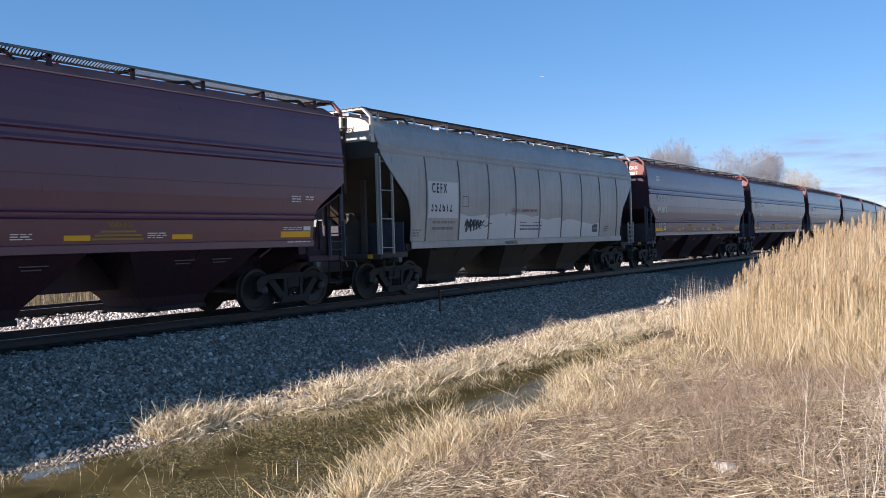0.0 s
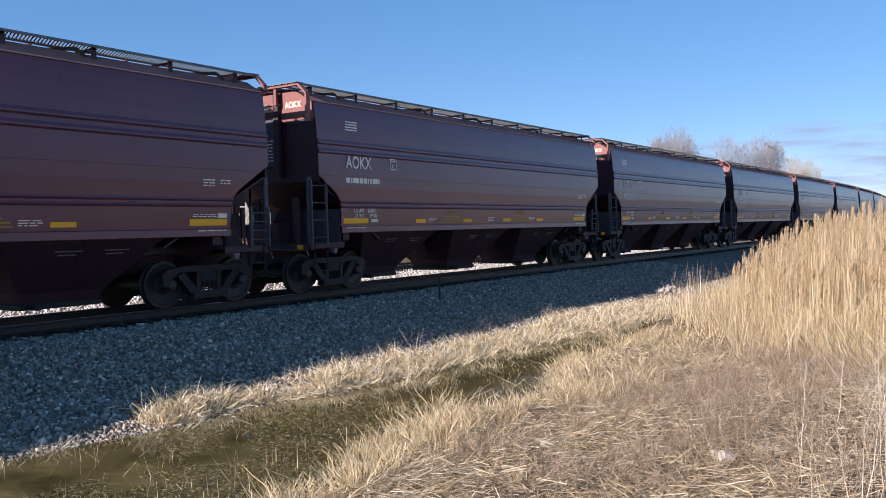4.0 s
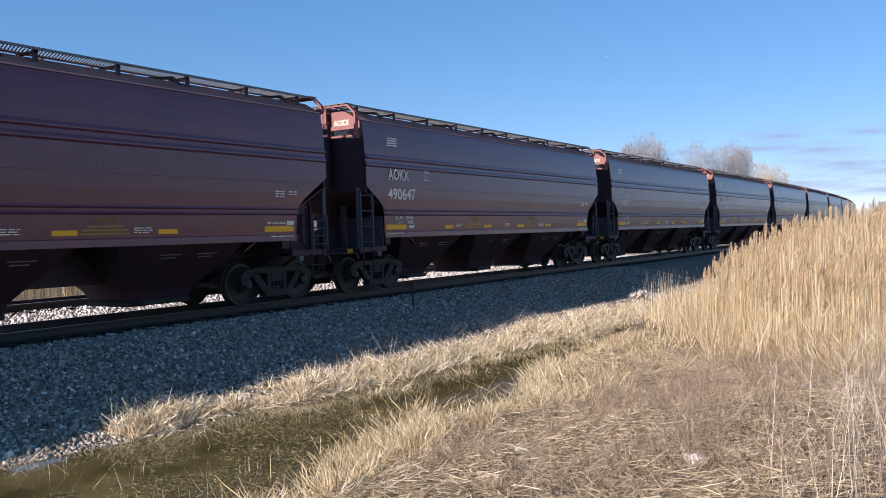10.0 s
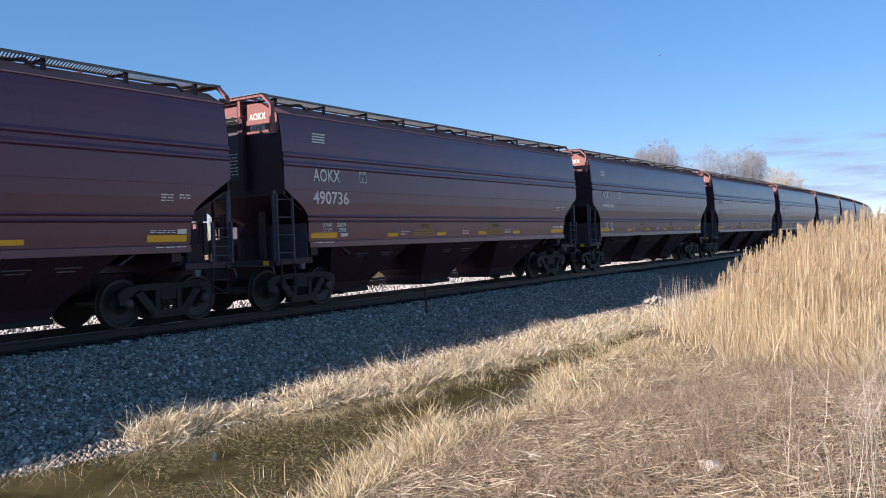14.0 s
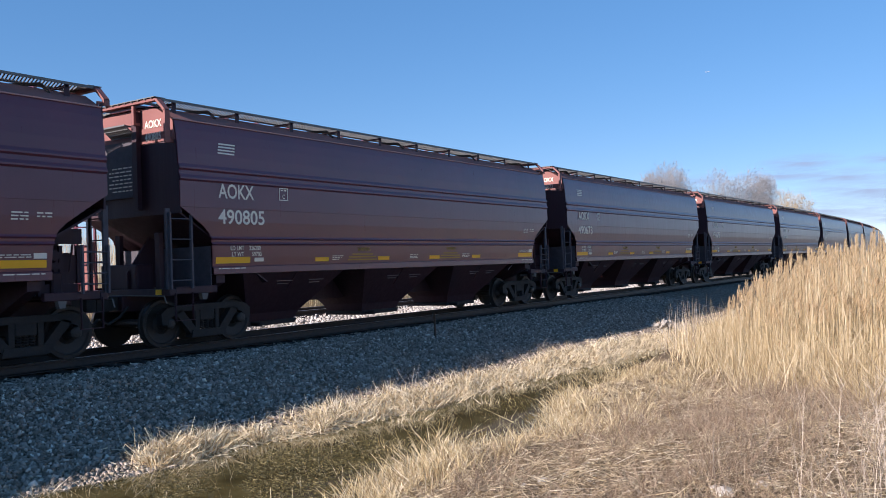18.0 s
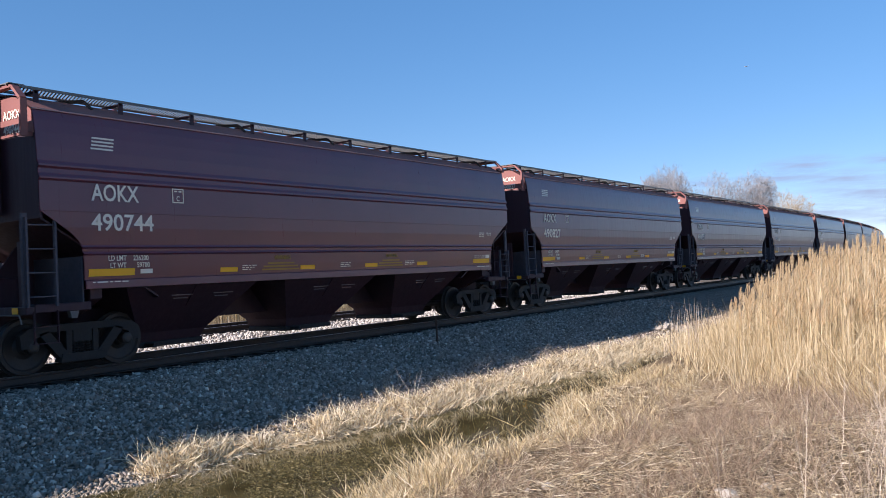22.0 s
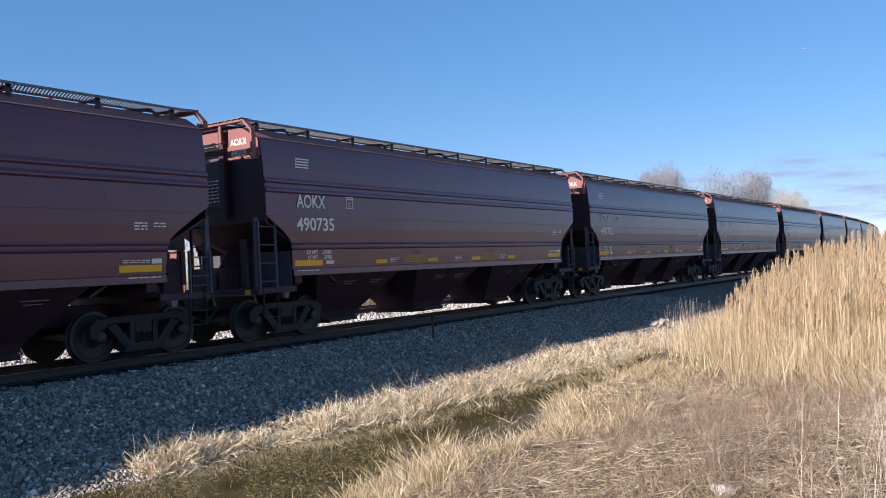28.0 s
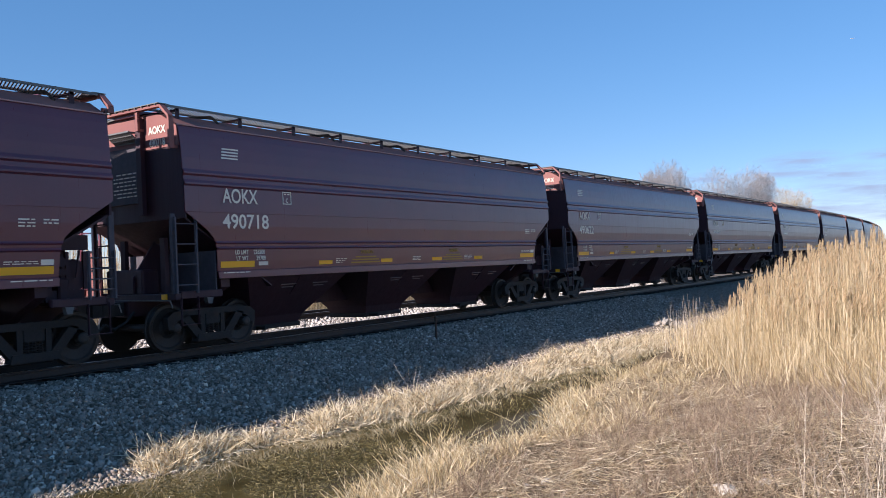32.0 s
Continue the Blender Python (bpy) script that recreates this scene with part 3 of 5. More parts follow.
    lo, hi = (Y(B + 0.02), 4.12), (Y(B + 0.24), 4.30)
    for k in range(15):
        bar(bm, (-0.42 + k * 0.05, *lo), (-0.42 + k * 0.05, *hi), 0.022, 0.03)
    for f in (0.0, 0.33, 0.67, 1.0):
        p = [lo[i] + (hi[i] - lo[i]) * f for i in (0, 1)]
        bar(bm, (-0.43, *p), (0.29, *p), 0.03, 0.03)
    for x in (-0.36, 0.22):
        bar(bm, (x, Y(B - 0.02), 4.30), (x, *hi), 0.03, 0.03)
    part("brake_step", bm, GALV, car)
    if e < 0:
        bm = bmesh.new()
        box(bm, -1.36, 0.25, Y(B + 0.05), Y(B - 0.03), 2.92, 4.02)
        plate = part("data_panel", bm, PANELGREY, car, "dark grey stencil panel")
        bm = bmesh.new()
        for i in range(7):
            z, v = 3.50 - i * 0.075, -0.50 + 0.1 * (i % 3 == 0)
            while v < 0.18:
                w = random.uniform(0.05, 0.16)
                box(bm, v, min(v + w, 0.22), Y(B + 0.056), Y(B + 0.0515), z, z + 0.024)
                v += w + 0.04
        part("small_stencil", bm, WHITEMARK, plate)["kind"] = "stuff"
        bm = bmesh.new()                               # dark stanchion beside the panel
        bar(bm, (0.37, Y(B + 0.05), 2.66), (0.37, Y(B + 0.05), 4.56), 0.14, 0.10, (0, 1, 0))
        part("stanchion", bm, under, car)
    if e > 0:
        ladder(car, "end_ladder", under, Y(HALF + 0.03), 0.98, 1.38, 1.12, 4.40, 9, "x", True)
    ladder(car, "end_ladder", paint, Y(HALF + 0.03), -0.98, -1.38, 1.12, 4.40, 9, "x", True)
    # draft gear and coupler
    bm = bmesh.new()
    box(bm, -0.22, 0.22, min(Y(5.4), D(7.82)), max(Y(5.4), D(7.82)), 0.70, 1.02)
    bevelled(bm, 0.02)
    part("draft_sill", bm, under, car)
    bm = bmesh.new()
    slab(bm, [(-0.09, D(7.8)), (0.09, D(7.8)), (0.10, D(8.05)), (0.20, D(8.12)), (0.18, D(8.335)), (0.02, D(8.335)), (-0.05, D(8.25)), (-0.17, D(8.30)), (-0.19, D(8.16)), (-0.10, D(8.06))], 0.74, 1.0, "z")
    coupler = part("coupler", bm, DARKSTEEL, car)
    bm = bmesh.new()
    pipe(bm, [(0.30, D(7.75), 0.80), (0.32, D(7.95), 0.62), (0.28, D(8.18), 0.50), (0.22, D(8.33), 0.60)], 0.028, 8)
    part("air_hose", bm, RUBBER, car)
    bm = bmesh.new()
    pipe(bm, [(0.12, D(8.02), 1.04), (0.5, D(7.86), 1.02), (1.44, D(7.80), 1.0), (1.5, D(7.80), 0.86)], 0.013, 6)
    part("uncoupling_lever", bm, marks, car)


def hopper_pockets(car, under, centres=(-4.27, -0.34, 3.59), sill=0.66):
    """The discharge hoppers under the sills: steep pyramids whose slope sheets meet in ridges above the sill, each with an outlet gate."""
    for c in centres:
        bm = bmesh.new()
        rings = [(1.43, 1.95, 1.80), (1.42, 1.57, 1.37), (0.66, 0.80, 0.48), (0.58, 0.72, 0.30)]
        vs = []
        for w, l, z in rings:
            vs.append([bm.verts.new(p) for p in ((-w, c - l, z), (w, c - l, z), (w, c + l, z), (-w, c + l, z))])
        for a, b in zip(vs, vs[1:]):
            for i in range(4):
                bm.faces.new((a[i], a[(i + 1) % 4], b[(i + 1) % 4], b[i]))
        bm.faces.new(vs[-1])
        bm.faces.new(vs[0][::-1])
        bmesh.ops.recalc_face_normals(bm, faces=bm.faces[:])
        hop = part("hopper", bm, under, car)
        bm = bmesh.new()
        box(bm, -0.62, 0.62, c - 0.76, c + 0.76, 0.20, 0.302)
        bevelled(bm, 0.015)
        pipe(bm, [(0.55, c - 0.60, 0.25), (0.90, c - 0.60, 0.25)], 0.045, 8)
        part("outlet_gate", bm, DARKSTEEL, hop)
        bm = bmesh.new()
        slab(bm, [(1.43, 1.362), (1.085, 0.95), (0.99, 0.95), (1.33, 1.362)], c - 0.012, c + 0.012, "y")
        part("stiffener", bm, under, hop)
    bm = bmesh.new()
    box(bm, -0.2, 0.2, -5.5, 5.5, sill, 1.3)
    part("centre_sill", bm, under, car)


def truck_parts(car, at):
    """A two-axle truck: cast side frames with their windows, springs, bolster, and two wheelsets that roll."""
    bm = bmesh.new()
    box(bm, -1.05, 1.05, -0.20, 0.20, 0.46, 0.74)
    bevelled(bm, 0.03)
    truck = part("truck", bm, DARKSTEEL, car, "dark grimy cast-steel truck")
    truck.location = (0, at, 0)
    for side in (1, -1):
        x0, x1 = sorted((side * 0.93, side * 1.07))
        bm = bmesh.new()
        # top chord, tension bars to the pedestals, and the spring seat
        top = [(-1.12, 0.66), (-0.98, 0.76), (-0.62, 0.80), (0.62, 0.80), (0.98, 0.76), (1.12, 0.66), (1.10, 0.44), (0.94, 0.44), (0.90, 0.58), (0.62, 0.68), (-0.62, 0.68), (-0.90, 0.58), (-0.94, 0.44), (-1.10, 0.44)]
        slab(bm, top, x0, x1, "x")
        for s in (1, -1):
            slab(bm, [(s * 0.80, 0.66), (s * 0.62, 0.70), (s * 0.24, 0.26), (s * 0.40, 0.20)], x0, x1, "x")
            slab(bm, [(s * 0.30, 0.68), (s * 0.20, 0.68), (s * 0.20, 0.24), (s * 0.30, 0.24)], x0 + 0.02, x1 - 0.02, "x")
        slab(bm, [(-0.44, 0.16), (0.44, 0.16), (0.40, 0.30), (-0.40, 0.30)], x0 - 0.03, x1 + 0.03, "x")
        part("side_frame", bm, DARKSTEEL, truck)
        bm = bmesh.new()
        for y in (-0.12, 0.0, 0.12):
            pts = [(side * 1.0 + 0.045 * math.cos(k * 0.9), y + 0.045 * math.sin(k * 0.9), 0.30 + k * 0.0062) for k in range(34)]
            pipe(bm, pts, 0.012, 5)
        part("spring_nest", bm, DARKSTEEL, truck)["kind"] = "stuff"
        for y in (-0.889, 0.889):
            bm = bmesh.new()
            disc(bm, (side * 1.0, y, 0.457), 14, [(-0.08, 0.105), (0.05, 0.105), (0.075, 0.08), (0.085, 0.04)] if side > 0 else [(-0.085, 0.04), (-0.075, 0.08), (-0.05, 0.105), (0.08, 0.105)])
            part("bearing", bm, BEARING, truck, "round axle bearing cap")
    for y in (-0.889, 0.889):
        bm = bmesh.new()
        for s in (1, -1):
            t = [(0.690, 0.485), (0.715, 0.480), (0.728, 0.460), (0.815, 0.455), (0.817, 0.395), (0.790, 0.365), (0.765, 0.20), (0.800, 0.14), (0.86, 0.11)]
            t = [(0.70, 0.12), (0.715, 0.36)] + t
            disc(bm, (0, 0, 0), 28, [(s * x, r) for x, r in t])
        pipe(bm, [(-1.0, 0, 0), (1.0, 0, 0)], 0.08, 10)
        ws = part("wheelset", bm, WHEELSTEEL, truck, "steel wheels on their axle")
        ws.location = (0, y, 0.457)
    return truck


PANELGREY = speckled("dusty_dark_grey_panel", (0.062, 0.056, 0.066), (0.105, 0.095, 0.110), 8, 0.7)
JACK = speckled("chalky_grey_steel", (0.11, 0.105, 0.10), (0.18, 0.175, 0.165), 25, 0.7)
BEARING = speckled("oily_bearing_steel", (0.030, 0.028, 0.027), (0.055, 0.048, 0.042), 25, 0.5)
RUBBER, nt_, b_ = material("black_rubber", 0.7)
b_.inputs["Base Color"].default_value = (0.02, 0.02, 0.02, 1)


def on_side(v, z, prof=None):
    """The pose of writing that begins at (v, z) on the viewer's side of a car."""
    x = side_x(z, prof) + 0.012
    return Matrix(((0, 0, 1, x), (1, 0, 0, v), (0, 1, 0, z), (0, 0, 0, 1)))


def mark(car, name, mat, v0, v1, z0, z1, label="", lift=0.006):
    """A painted or stuck-on oblong on the side."""
    bm = bmesh.new()
    a, b = side_x(z0) + lift, side_x(z1) + lift
    sheet(bm, [[(a, v0, z0), (a, v1, z0)], [(b, v0, z1), (b, v1, z1)]])
    sheet(bm, [[(a - 0.004, v0, z0), (a - 0.004, v1, z0)], [(b - 0.004, v0, z1), (b - 0.004, v1, z1)]])
    return part(name, bm, mat, car, label)


def bars(car, name, mat, v0, v1, z0, z1, rows, label=""):
    """Writing too small to read: rows of uneven bars."""
    bm = bmesh.new()
    h = (z1 - z0) / (rows * 2.3)
    for i in range(rows):
        z = z1 - h - i * (z1 - z0) / rows
        v = v0
        while v < v1 - 0.03:
            w = min(random.uniform(0.05, 0.22), v1 - v)
            x = side_x(z) + 0.006
            sheet(bm, [[(x, v, z), (x, v + w, z)], [(x, v, z + h), (x, v + w, z + h)]])
            v += w + 0.03
        if random.random() < 0.3:
            v1 -= 0.1
    ob = part(name, bm, mat, car, label)
    ob["kind"] = "stuff"
    return ob


GREY_SIDE = [(1.43, 1.22), (1.50, 1.23), (1.50, 1.40), (1.455, 1.42), (1.49, 1.75), (1.535, 2.2), (1.555, 2.6), (1.555, 3.0), (1.535, 3.35), (1.50, 3.62), (1.515, 3.66), (1.515, 3.70),
             (1.485, 3.73), (1.475, 3.78), (1.490, 3.81), (1.490, 3.85), (1.455, 3.88), (1.38, 4.10), (1.28, 4.30), (1.15, 4.44), (0.90, 4.53), (0.42, 4.62), (0.0, 4.635)]
GREY_HALF = 8.2


def grey_notch(z):
    return float(np.interp(z, [1.2, 1.8, 2.2, 2.53, 2.98, 3.35, 3.7], [6.95, 6.95, 7.0, 7.13, 7.62, 7.98, GREY_HALF]))


def grey_car():
    """The older pale grey car: taller cut-away ends and upright ribs."""
    car = new("covered_hopper_car")
    car_shell(car, GREYPAINT, GREY_SIDE, grey_notch, GREY_HALF, 4.45, None, GREY_HALF)
    for k in range(9):
        v = -6.3 + 1.6 * k
        bm = bmesh.new()
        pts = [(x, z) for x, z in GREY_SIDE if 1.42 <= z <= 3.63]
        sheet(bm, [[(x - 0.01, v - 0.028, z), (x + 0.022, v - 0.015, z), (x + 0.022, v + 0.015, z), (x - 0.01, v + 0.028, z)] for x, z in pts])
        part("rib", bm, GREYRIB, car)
    roof_walk(car, GREYPAINT, GREY_HALF, grate=DARKSTEEL, lead=GREY_HALF)
    for e in (-1, 1):
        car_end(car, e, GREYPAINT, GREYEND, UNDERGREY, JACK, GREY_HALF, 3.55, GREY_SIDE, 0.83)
        truck_parts(car, e * 7.05)
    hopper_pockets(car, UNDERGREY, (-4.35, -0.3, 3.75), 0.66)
    w = lambda v, z: on_side(v, z, GREY_SIDE)
    bm = bmesh.new()
    sheet(bm, [[(side_x(z, GREY_SIDE) + 0.004, v, z) for v in (-6.22, -4.78)] for z in (2.02, 2.3, 2.6, 3.0)])
    part("repainted_panel", bm, GREYPATCH, car, "lighter repainted panel")
    letters("CEFX", 0.36, BLACKMARK, "reporting_mark", car, w(-6.06, 2.70), "black stencilled letters", 0.62, 1.55)
    letters("352612", 0.38, BLACKMARK, "car_number", car, w(-6.10, 2.20), "black stencilled number", 0.66, 1.42)
    end = Matrix(((1, 0, 0, 0.34), (0, 0, -1, -GREY_HALF - 0.004), (0, 1, 0, 4.16), (0, 0, 0, 1)))
    letters("CEFX", 0.2, BLACKMARK, "reporting_mark", car, end, "black stencilled letters", 0.7, 1.3)
    for v0, v1, z0, z1, n in ((-6.0, -4.9, 1.62, 1.95, 2), (-1.2, 0.3, 1.62, 1.95, 3), (-6.9, -6.5, 1.5, 1.72, 3), (5.3, 5.75, 1.55, 1.8, 3)):
        bars(car, "small_stencil", FADEDBROWN if v0 < -5 else DULLBLACK, v0, v1, z0, z1, n, "faded stencilled lines")
    letters("DO NOT HAMMER ON CAR", 0.15, FADEDRED, "stencil", car, w(-1.78, 2.24), "faded red stencilled words", 0.9)
    letters("THROUGH SILL", 0.12, DULLBLACK, "stencil", car, w(-2.2, 1.26), "black stencilled words", 1.0)
    for k in range(7):                                 # the lower plates, wiped cleaner than the rest
        if k == 0:
            continue
        v0, v1, top = -6.27 + 1.6 * k, -4.73 + 1.6 * k, (0, 2.12, 2.16, 2.14, 2.05, 2.0, 1.9)[k]
        bm = bmesh.new()
        sheet(bm, [[(side_x(z, GREY_SIDE) + 0.0035, v0 + (v1 - v0) * j / 3, z + (0.05 * math.sin(2.3 * k + 1.9 * j) if z > 1.8 else 0)) for j in range(4)] for z in (1.43, 1.75, top)])
        part("cleaned_plate", bm, GREYPATCH, car, "paler wiped lower plate")
    mark(car, "notice_plate", DULLBLACK, 4.25, 4.7, 1.58, 1.86)
    mark(car, "notice_rim", GREYPATCH, 4.28, 4.67, 1.71, 1.73, "", 0.010)
    for v in (-4.55, -4.27):
        mark(car, "frame_line", DULLBLACK, v, v + 0.02, 2.35, 2.65)
    for z in (2.35, 2.63):
        mark(car, "frame_line", DULLBLACK, v - 0.28, v + 0.02, z, z + 0.02)
    for k in range(9):
        mark(car, "sill_patch", GREYPATCH if k % 3 else FADEDYELLOW, -6.5 + 1.55 * k, -5.9 + 1.55 * k + 0.2 * (k % 2), 1.25, 1.37)
    bm = bmesh.new()                                   # dark scrawl
    at = lambda v, z: (side_x(z, GREY_SIDE) + 0.012, v, z)
    for j in range(3):
        pts = [at(-4.42 + 0.06 * i + 0.10 * j + 0.05 * math.sin(2.7 * i), 1.80 + 0.06 * j + (0.20 - 0.05 * j) * math.sin(i * 2.1 + 1.7 * j) * (1 - i / 24)) for i in range(15)]
        pipe(bm, pts, 0.020, 4)
    pipe(bm, [at(-3.4 + 0.05 * i, 1.84 - 0.05 * math.sin(i * 0.6)) for i in range(10)], 0.012, 4)
    part("graffiti", bm, DULLBLACK, car, "dark spray-painted scrawl")
    return car


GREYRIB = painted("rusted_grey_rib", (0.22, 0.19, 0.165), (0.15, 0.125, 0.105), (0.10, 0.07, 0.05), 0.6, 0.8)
GREYEND = painted("cream_end_paint", (0.58, 0.54, 0.46), (0.50, 0.46, 0.39), (0.35, 0.29, 0.22), 0.6, 0.3)
GREYPATCH = painted("fresh_grey_paint", (0.64, 0.62, 0.58), (0.56, 0.545, 0.51), (0.42, 0.36, 0.29), 0.5, 0.25)
FADEDYELLOW = painted("faded_yellow_sheeting", (0.45, 0.36, 0.14), (0.36, 0.29, 0.12), (0.3, 0.25, 0.2), 0.6, 0.4)
FADEDRED = painted("faded_red_stencil", (0.46, 0.15, 0.11), (0.44, 0.20, 0.16), (0.4, 0.28, 0.24), 0.6, 0.4)
FADEDBROWN = painted("faded_brown_stencil", (0.22, 0.17, 0.14), (0.27, 0.215, 0.18), (0.3, 0.25, 0.2), 0.6, 0.4)
DULLBLACK = painted("dull_black_stencil", (0.07, 0.07, 0.075), (0.10, 0.10, 0.10), (0.2, 0.19, 0.17), 0.6, 0.4)
DULLMARK = painted("grimy_white_stencil", (0.16, 0.12, 0.115), (0.11, 0.085, 0.08), (0.08, 0.06, 0.05), 0.7, 0.5)


def scrawl(car):
    """White spray-painted letters along the trailing half of one car."""
    strokes = [[(0.06, 0.80), (0.02, 0.30), (0.0, 0.0)], [(0.0, 0.80), (0.36, 0.80)], [(0.02, 0.44), (0.33, 0.48)],
               [(0.42, 0.78), (0.44, 0.3), (0.50, 0.08), (0.66, 0.02), (0.80, 0.10), (0.92, 0.5), (0.95, 0.72)],
               [(1.42, 0.44), (1.36, 0.66), (1.22, 0.72), (1.04, 0.56), (0.98, 0.26), (1.08, 0.06), (1.26, 0.06), (1.40, 0.24), (1.42, 0.32)],
               [(1.58, 0.72), (1.60, 0.36), (1.56, 0.06)], [(1.98, 0.72), (1.62, 0.34), (1.80, 0.2), (2.02, 0.02)],
               [(2.14, 0.60), (2.26, 0.70), (2.27, 0.30)], [(2.10, 0.27), (2.46, 0.28)],
               [(2.40, 0.56), (2.52, 0.68), (2.66, 0.62), (2.66, 0.48), (2.44, 0.30), (2.70, 0.28), (2.82, 0.32)], [(3.02, 0.72), (2.94, 0.34)], [(2.92, 0.22), (2.92, 0.17)]]
    bm = bmesh.new()
    at = lambda v, z: (side_x(1.40 + 0.95 * z) + 0.010, 3.21 + 0.8 * v, 1.40 + 0.95 * z)
    for s in strokes:
        pts = []
        s = [Vector(p) for p in s]
        ext = [2 * s[0] - s[1]] + s + [2 * s[-1] - s[-2]]
        for i in range(len(s) - 1):                    # a curve through the turning points
            p, q, r, u = ext[i:i + 4]
            for k in range(5):
                f = k / 5
                c = 0.5 * (2 * q + (r - p) * f + (2 * p - 5 * q + 4 * r - u) * f * f + (3 * q - p - 3 * r + u) * f ** 3) if len(s) > 3 else q + (r - q) * f
                pts.append(at(c.x, c.y))
        pipe(bm, pts + [at(s[-1].x, s[-1].y)], 0.016, 5)
    part("graffiti", bm, SPRAY, car, "white spray-painted graffiti letters")


SPRAY, nt_, b_ = material("white_spray_paint", 0.6)
b_.inputs["Base Color"].default_value = (0.72, 0.72, 0.72, 1)


def hopper_car():
    """The maroon covered hopper, its origin at its middle on the rail heads; +x is the viewer's side and -y its leading end."""
    car = new("covered_hopper_car")
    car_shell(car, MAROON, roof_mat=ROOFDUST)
    # A flange in a paler pink than side and roof marks the eave line.
    bm = bmesh.new()
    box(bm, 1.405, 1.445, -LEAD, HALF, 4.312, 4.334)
    part("eave_flange", bm, EAVEPALE, car, "pale flange along the eave")
    roof_walk(car, MAROON)
    for e in (-1, 1):
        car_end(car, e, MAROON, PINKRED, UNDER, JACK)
        truck_parts(car, e * TRUCK_AT)
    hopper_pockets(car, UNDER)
    # reflective yellow strips along the sill, and the faded warning panels
    for v0, v1 in ((-6.60, -5.70), (5.68, 6.58)):
        mark(car, "reflector", YELLOW, v0, v1, 1.575, 1.70, "yellow reflective strip")
    for v0, v1 in ((-3.74, -3.29), (-1.48, -1.02), (0.75, 1.23), (2.90, 3.36)):
        mark(car, "reflector", YELLOW, v0, v1, 1.575, 1.665, "yellow reflective strip")
    for head, v0, v1 in ((-2.28, -2.62, -1.52), (1.55, 1.26, 2.28)):
        for k, inset in enumerate((0.0, 0.04, 0.16)):
            mark(car, "stencil", YELLOWFADE, v0 + inset, v1 - inset, 1.58 + 0.065 * k, 1.612 + 0.065 * k, "faded yellow stencilled notice")
        letters("WARNING", 0.125, YELLOWFADE, "stencil_heading", car, on_side(head, 1.80), "faded yellow stencilled word", 0.80)
    for v0, v1, z0, z1, n in ((-3.17, -2.74, 1.58, 1.70, 3), (-0.15, 0.21, 1.58, 1.70, 3), (2.36, 2.79, 1.58, 1.70, 3), (5.98, 6.26, 2.30, 2.46, 3), (6.40, 6.66, 2.35, 2.46, 2),
                              (5.75, 6.32, 1.72, 1.79, 2), (-6.55, -5.85, 1.44, 1.485, 1), (5.85, 6.60, 1.44, 1.485, 1)):
        bars(car, "small_stencil", WHITEMARK, v0, v1, z0, z1, n, "small white stencilled lines")
    mark(car, "white_panel", WHITEMARK, 6.36, 6.58, 1.72, 1.81)
    for k in range(4):
        mark(car, "stripe", WHITEMARK, -6.50 + 0.012 * k, -6.07 + 0.012 * k, 3.735 + 0.062 * k, 3.765 + 0.062 * k)
    bm = bmesh.new()
    x = side_x(3.0) + 0.008
    for v0, v1, z0, z1 in ((-4.89, -4.87, 2.88, 3.15), (-4.65, -4.63, 2.88, 3.15), (-4.87, -4.65, 2.88, 2.90), (-4.87, -4.65, 3.13, 3.15)):
        box(bm, x, x + 0.004, v0, v1, z0, z1)
    part("plate_outline", bm, WHITEMARK, car)
    letters("C", 0.13, WHITEMARK, "plate_letter", car, on_side(-4.80, 2.92))
    bars(car, "small_stencil", WHITEMARK, -4.84, -4.67, 3.05, 3.11, 1)
    letters("AOKX", 0.405, WHITEMARK, "reporting_mark", car, on_side(-6.55, 2.86), "white stencilled letters", 0.80)
    for body, v, z, name in (("LD LMT", -6.24, 1.835, "load_limit"), ("226200", -5.74, 1.835, "load_limit"), ("LT WT", -6.20, 1.712, "light_weight"), ("59700", -5.66, 1.712, "light_weight")):
        letters(body, 0.128, WHITEMARK, name, car, on_side(v, z), "", 0.84)
    mark(car, "white_panel", WHITEMARK, -5.58, -5.32, 1.60, 1.68)
    end = Matrix(((1, 0, 0, 0.58), (0, 0, -1, -LEAD - 0.004), (0, 1, 0, 4.22), (0, 0, 0, 1)))
    letters("AOKX", 0.205, WHITEMARK, "reporting_mark", car, end, "white stencilled letters", 0.85)
    for v, z in ((-4.75, 1.18), (-3.75, 1.18), (-0.85, 1.18), (0.10, 1.18), (3.1, 1.18), (4.0, 1.18)):   # notices on the hopper sheets
        bm = bmesh.new()
        for i in range(2):
            box(bm, 1.262 - i * 0.045, 1.275 - i * 0.045, v + 0.06 * i, v + 0.5 - 0.1 * i, z - 0.015 - 0.06 * i, z + 0.005 - 0.06 * i)
        part("small_stencil", bm, DULLMARK, car)["kind"] = "stuff"
    return car


NUMBERS = {-8: "", -6: "490817", -5: "490628", -4: "", -3: "490810", -2: "490811", -1: "490685", 0: "490733", 1: "490647", 2: "490636", 3: "490895", 4: "490736",
           5: "", 6: "490634", 7: "490805", 8: "490673", 9: "490675", 10: "490744", 11: "490827", 12: "490731", 13: "490688", 14: "", 15: "490735",
           16: "490783", 17: "490667", 18: "490718", 19: "490622"}
FIRST, LAST = -10, 29
START, SPEED, SLOWING = 13.35, 13.4129, 0.0207         # metres, metres a second, metres a second squared

SHIFT = {-7: -0.82, -8: -1.42, -9: -1.42, -10: -1.42}                          # the grey car is longer than the rest


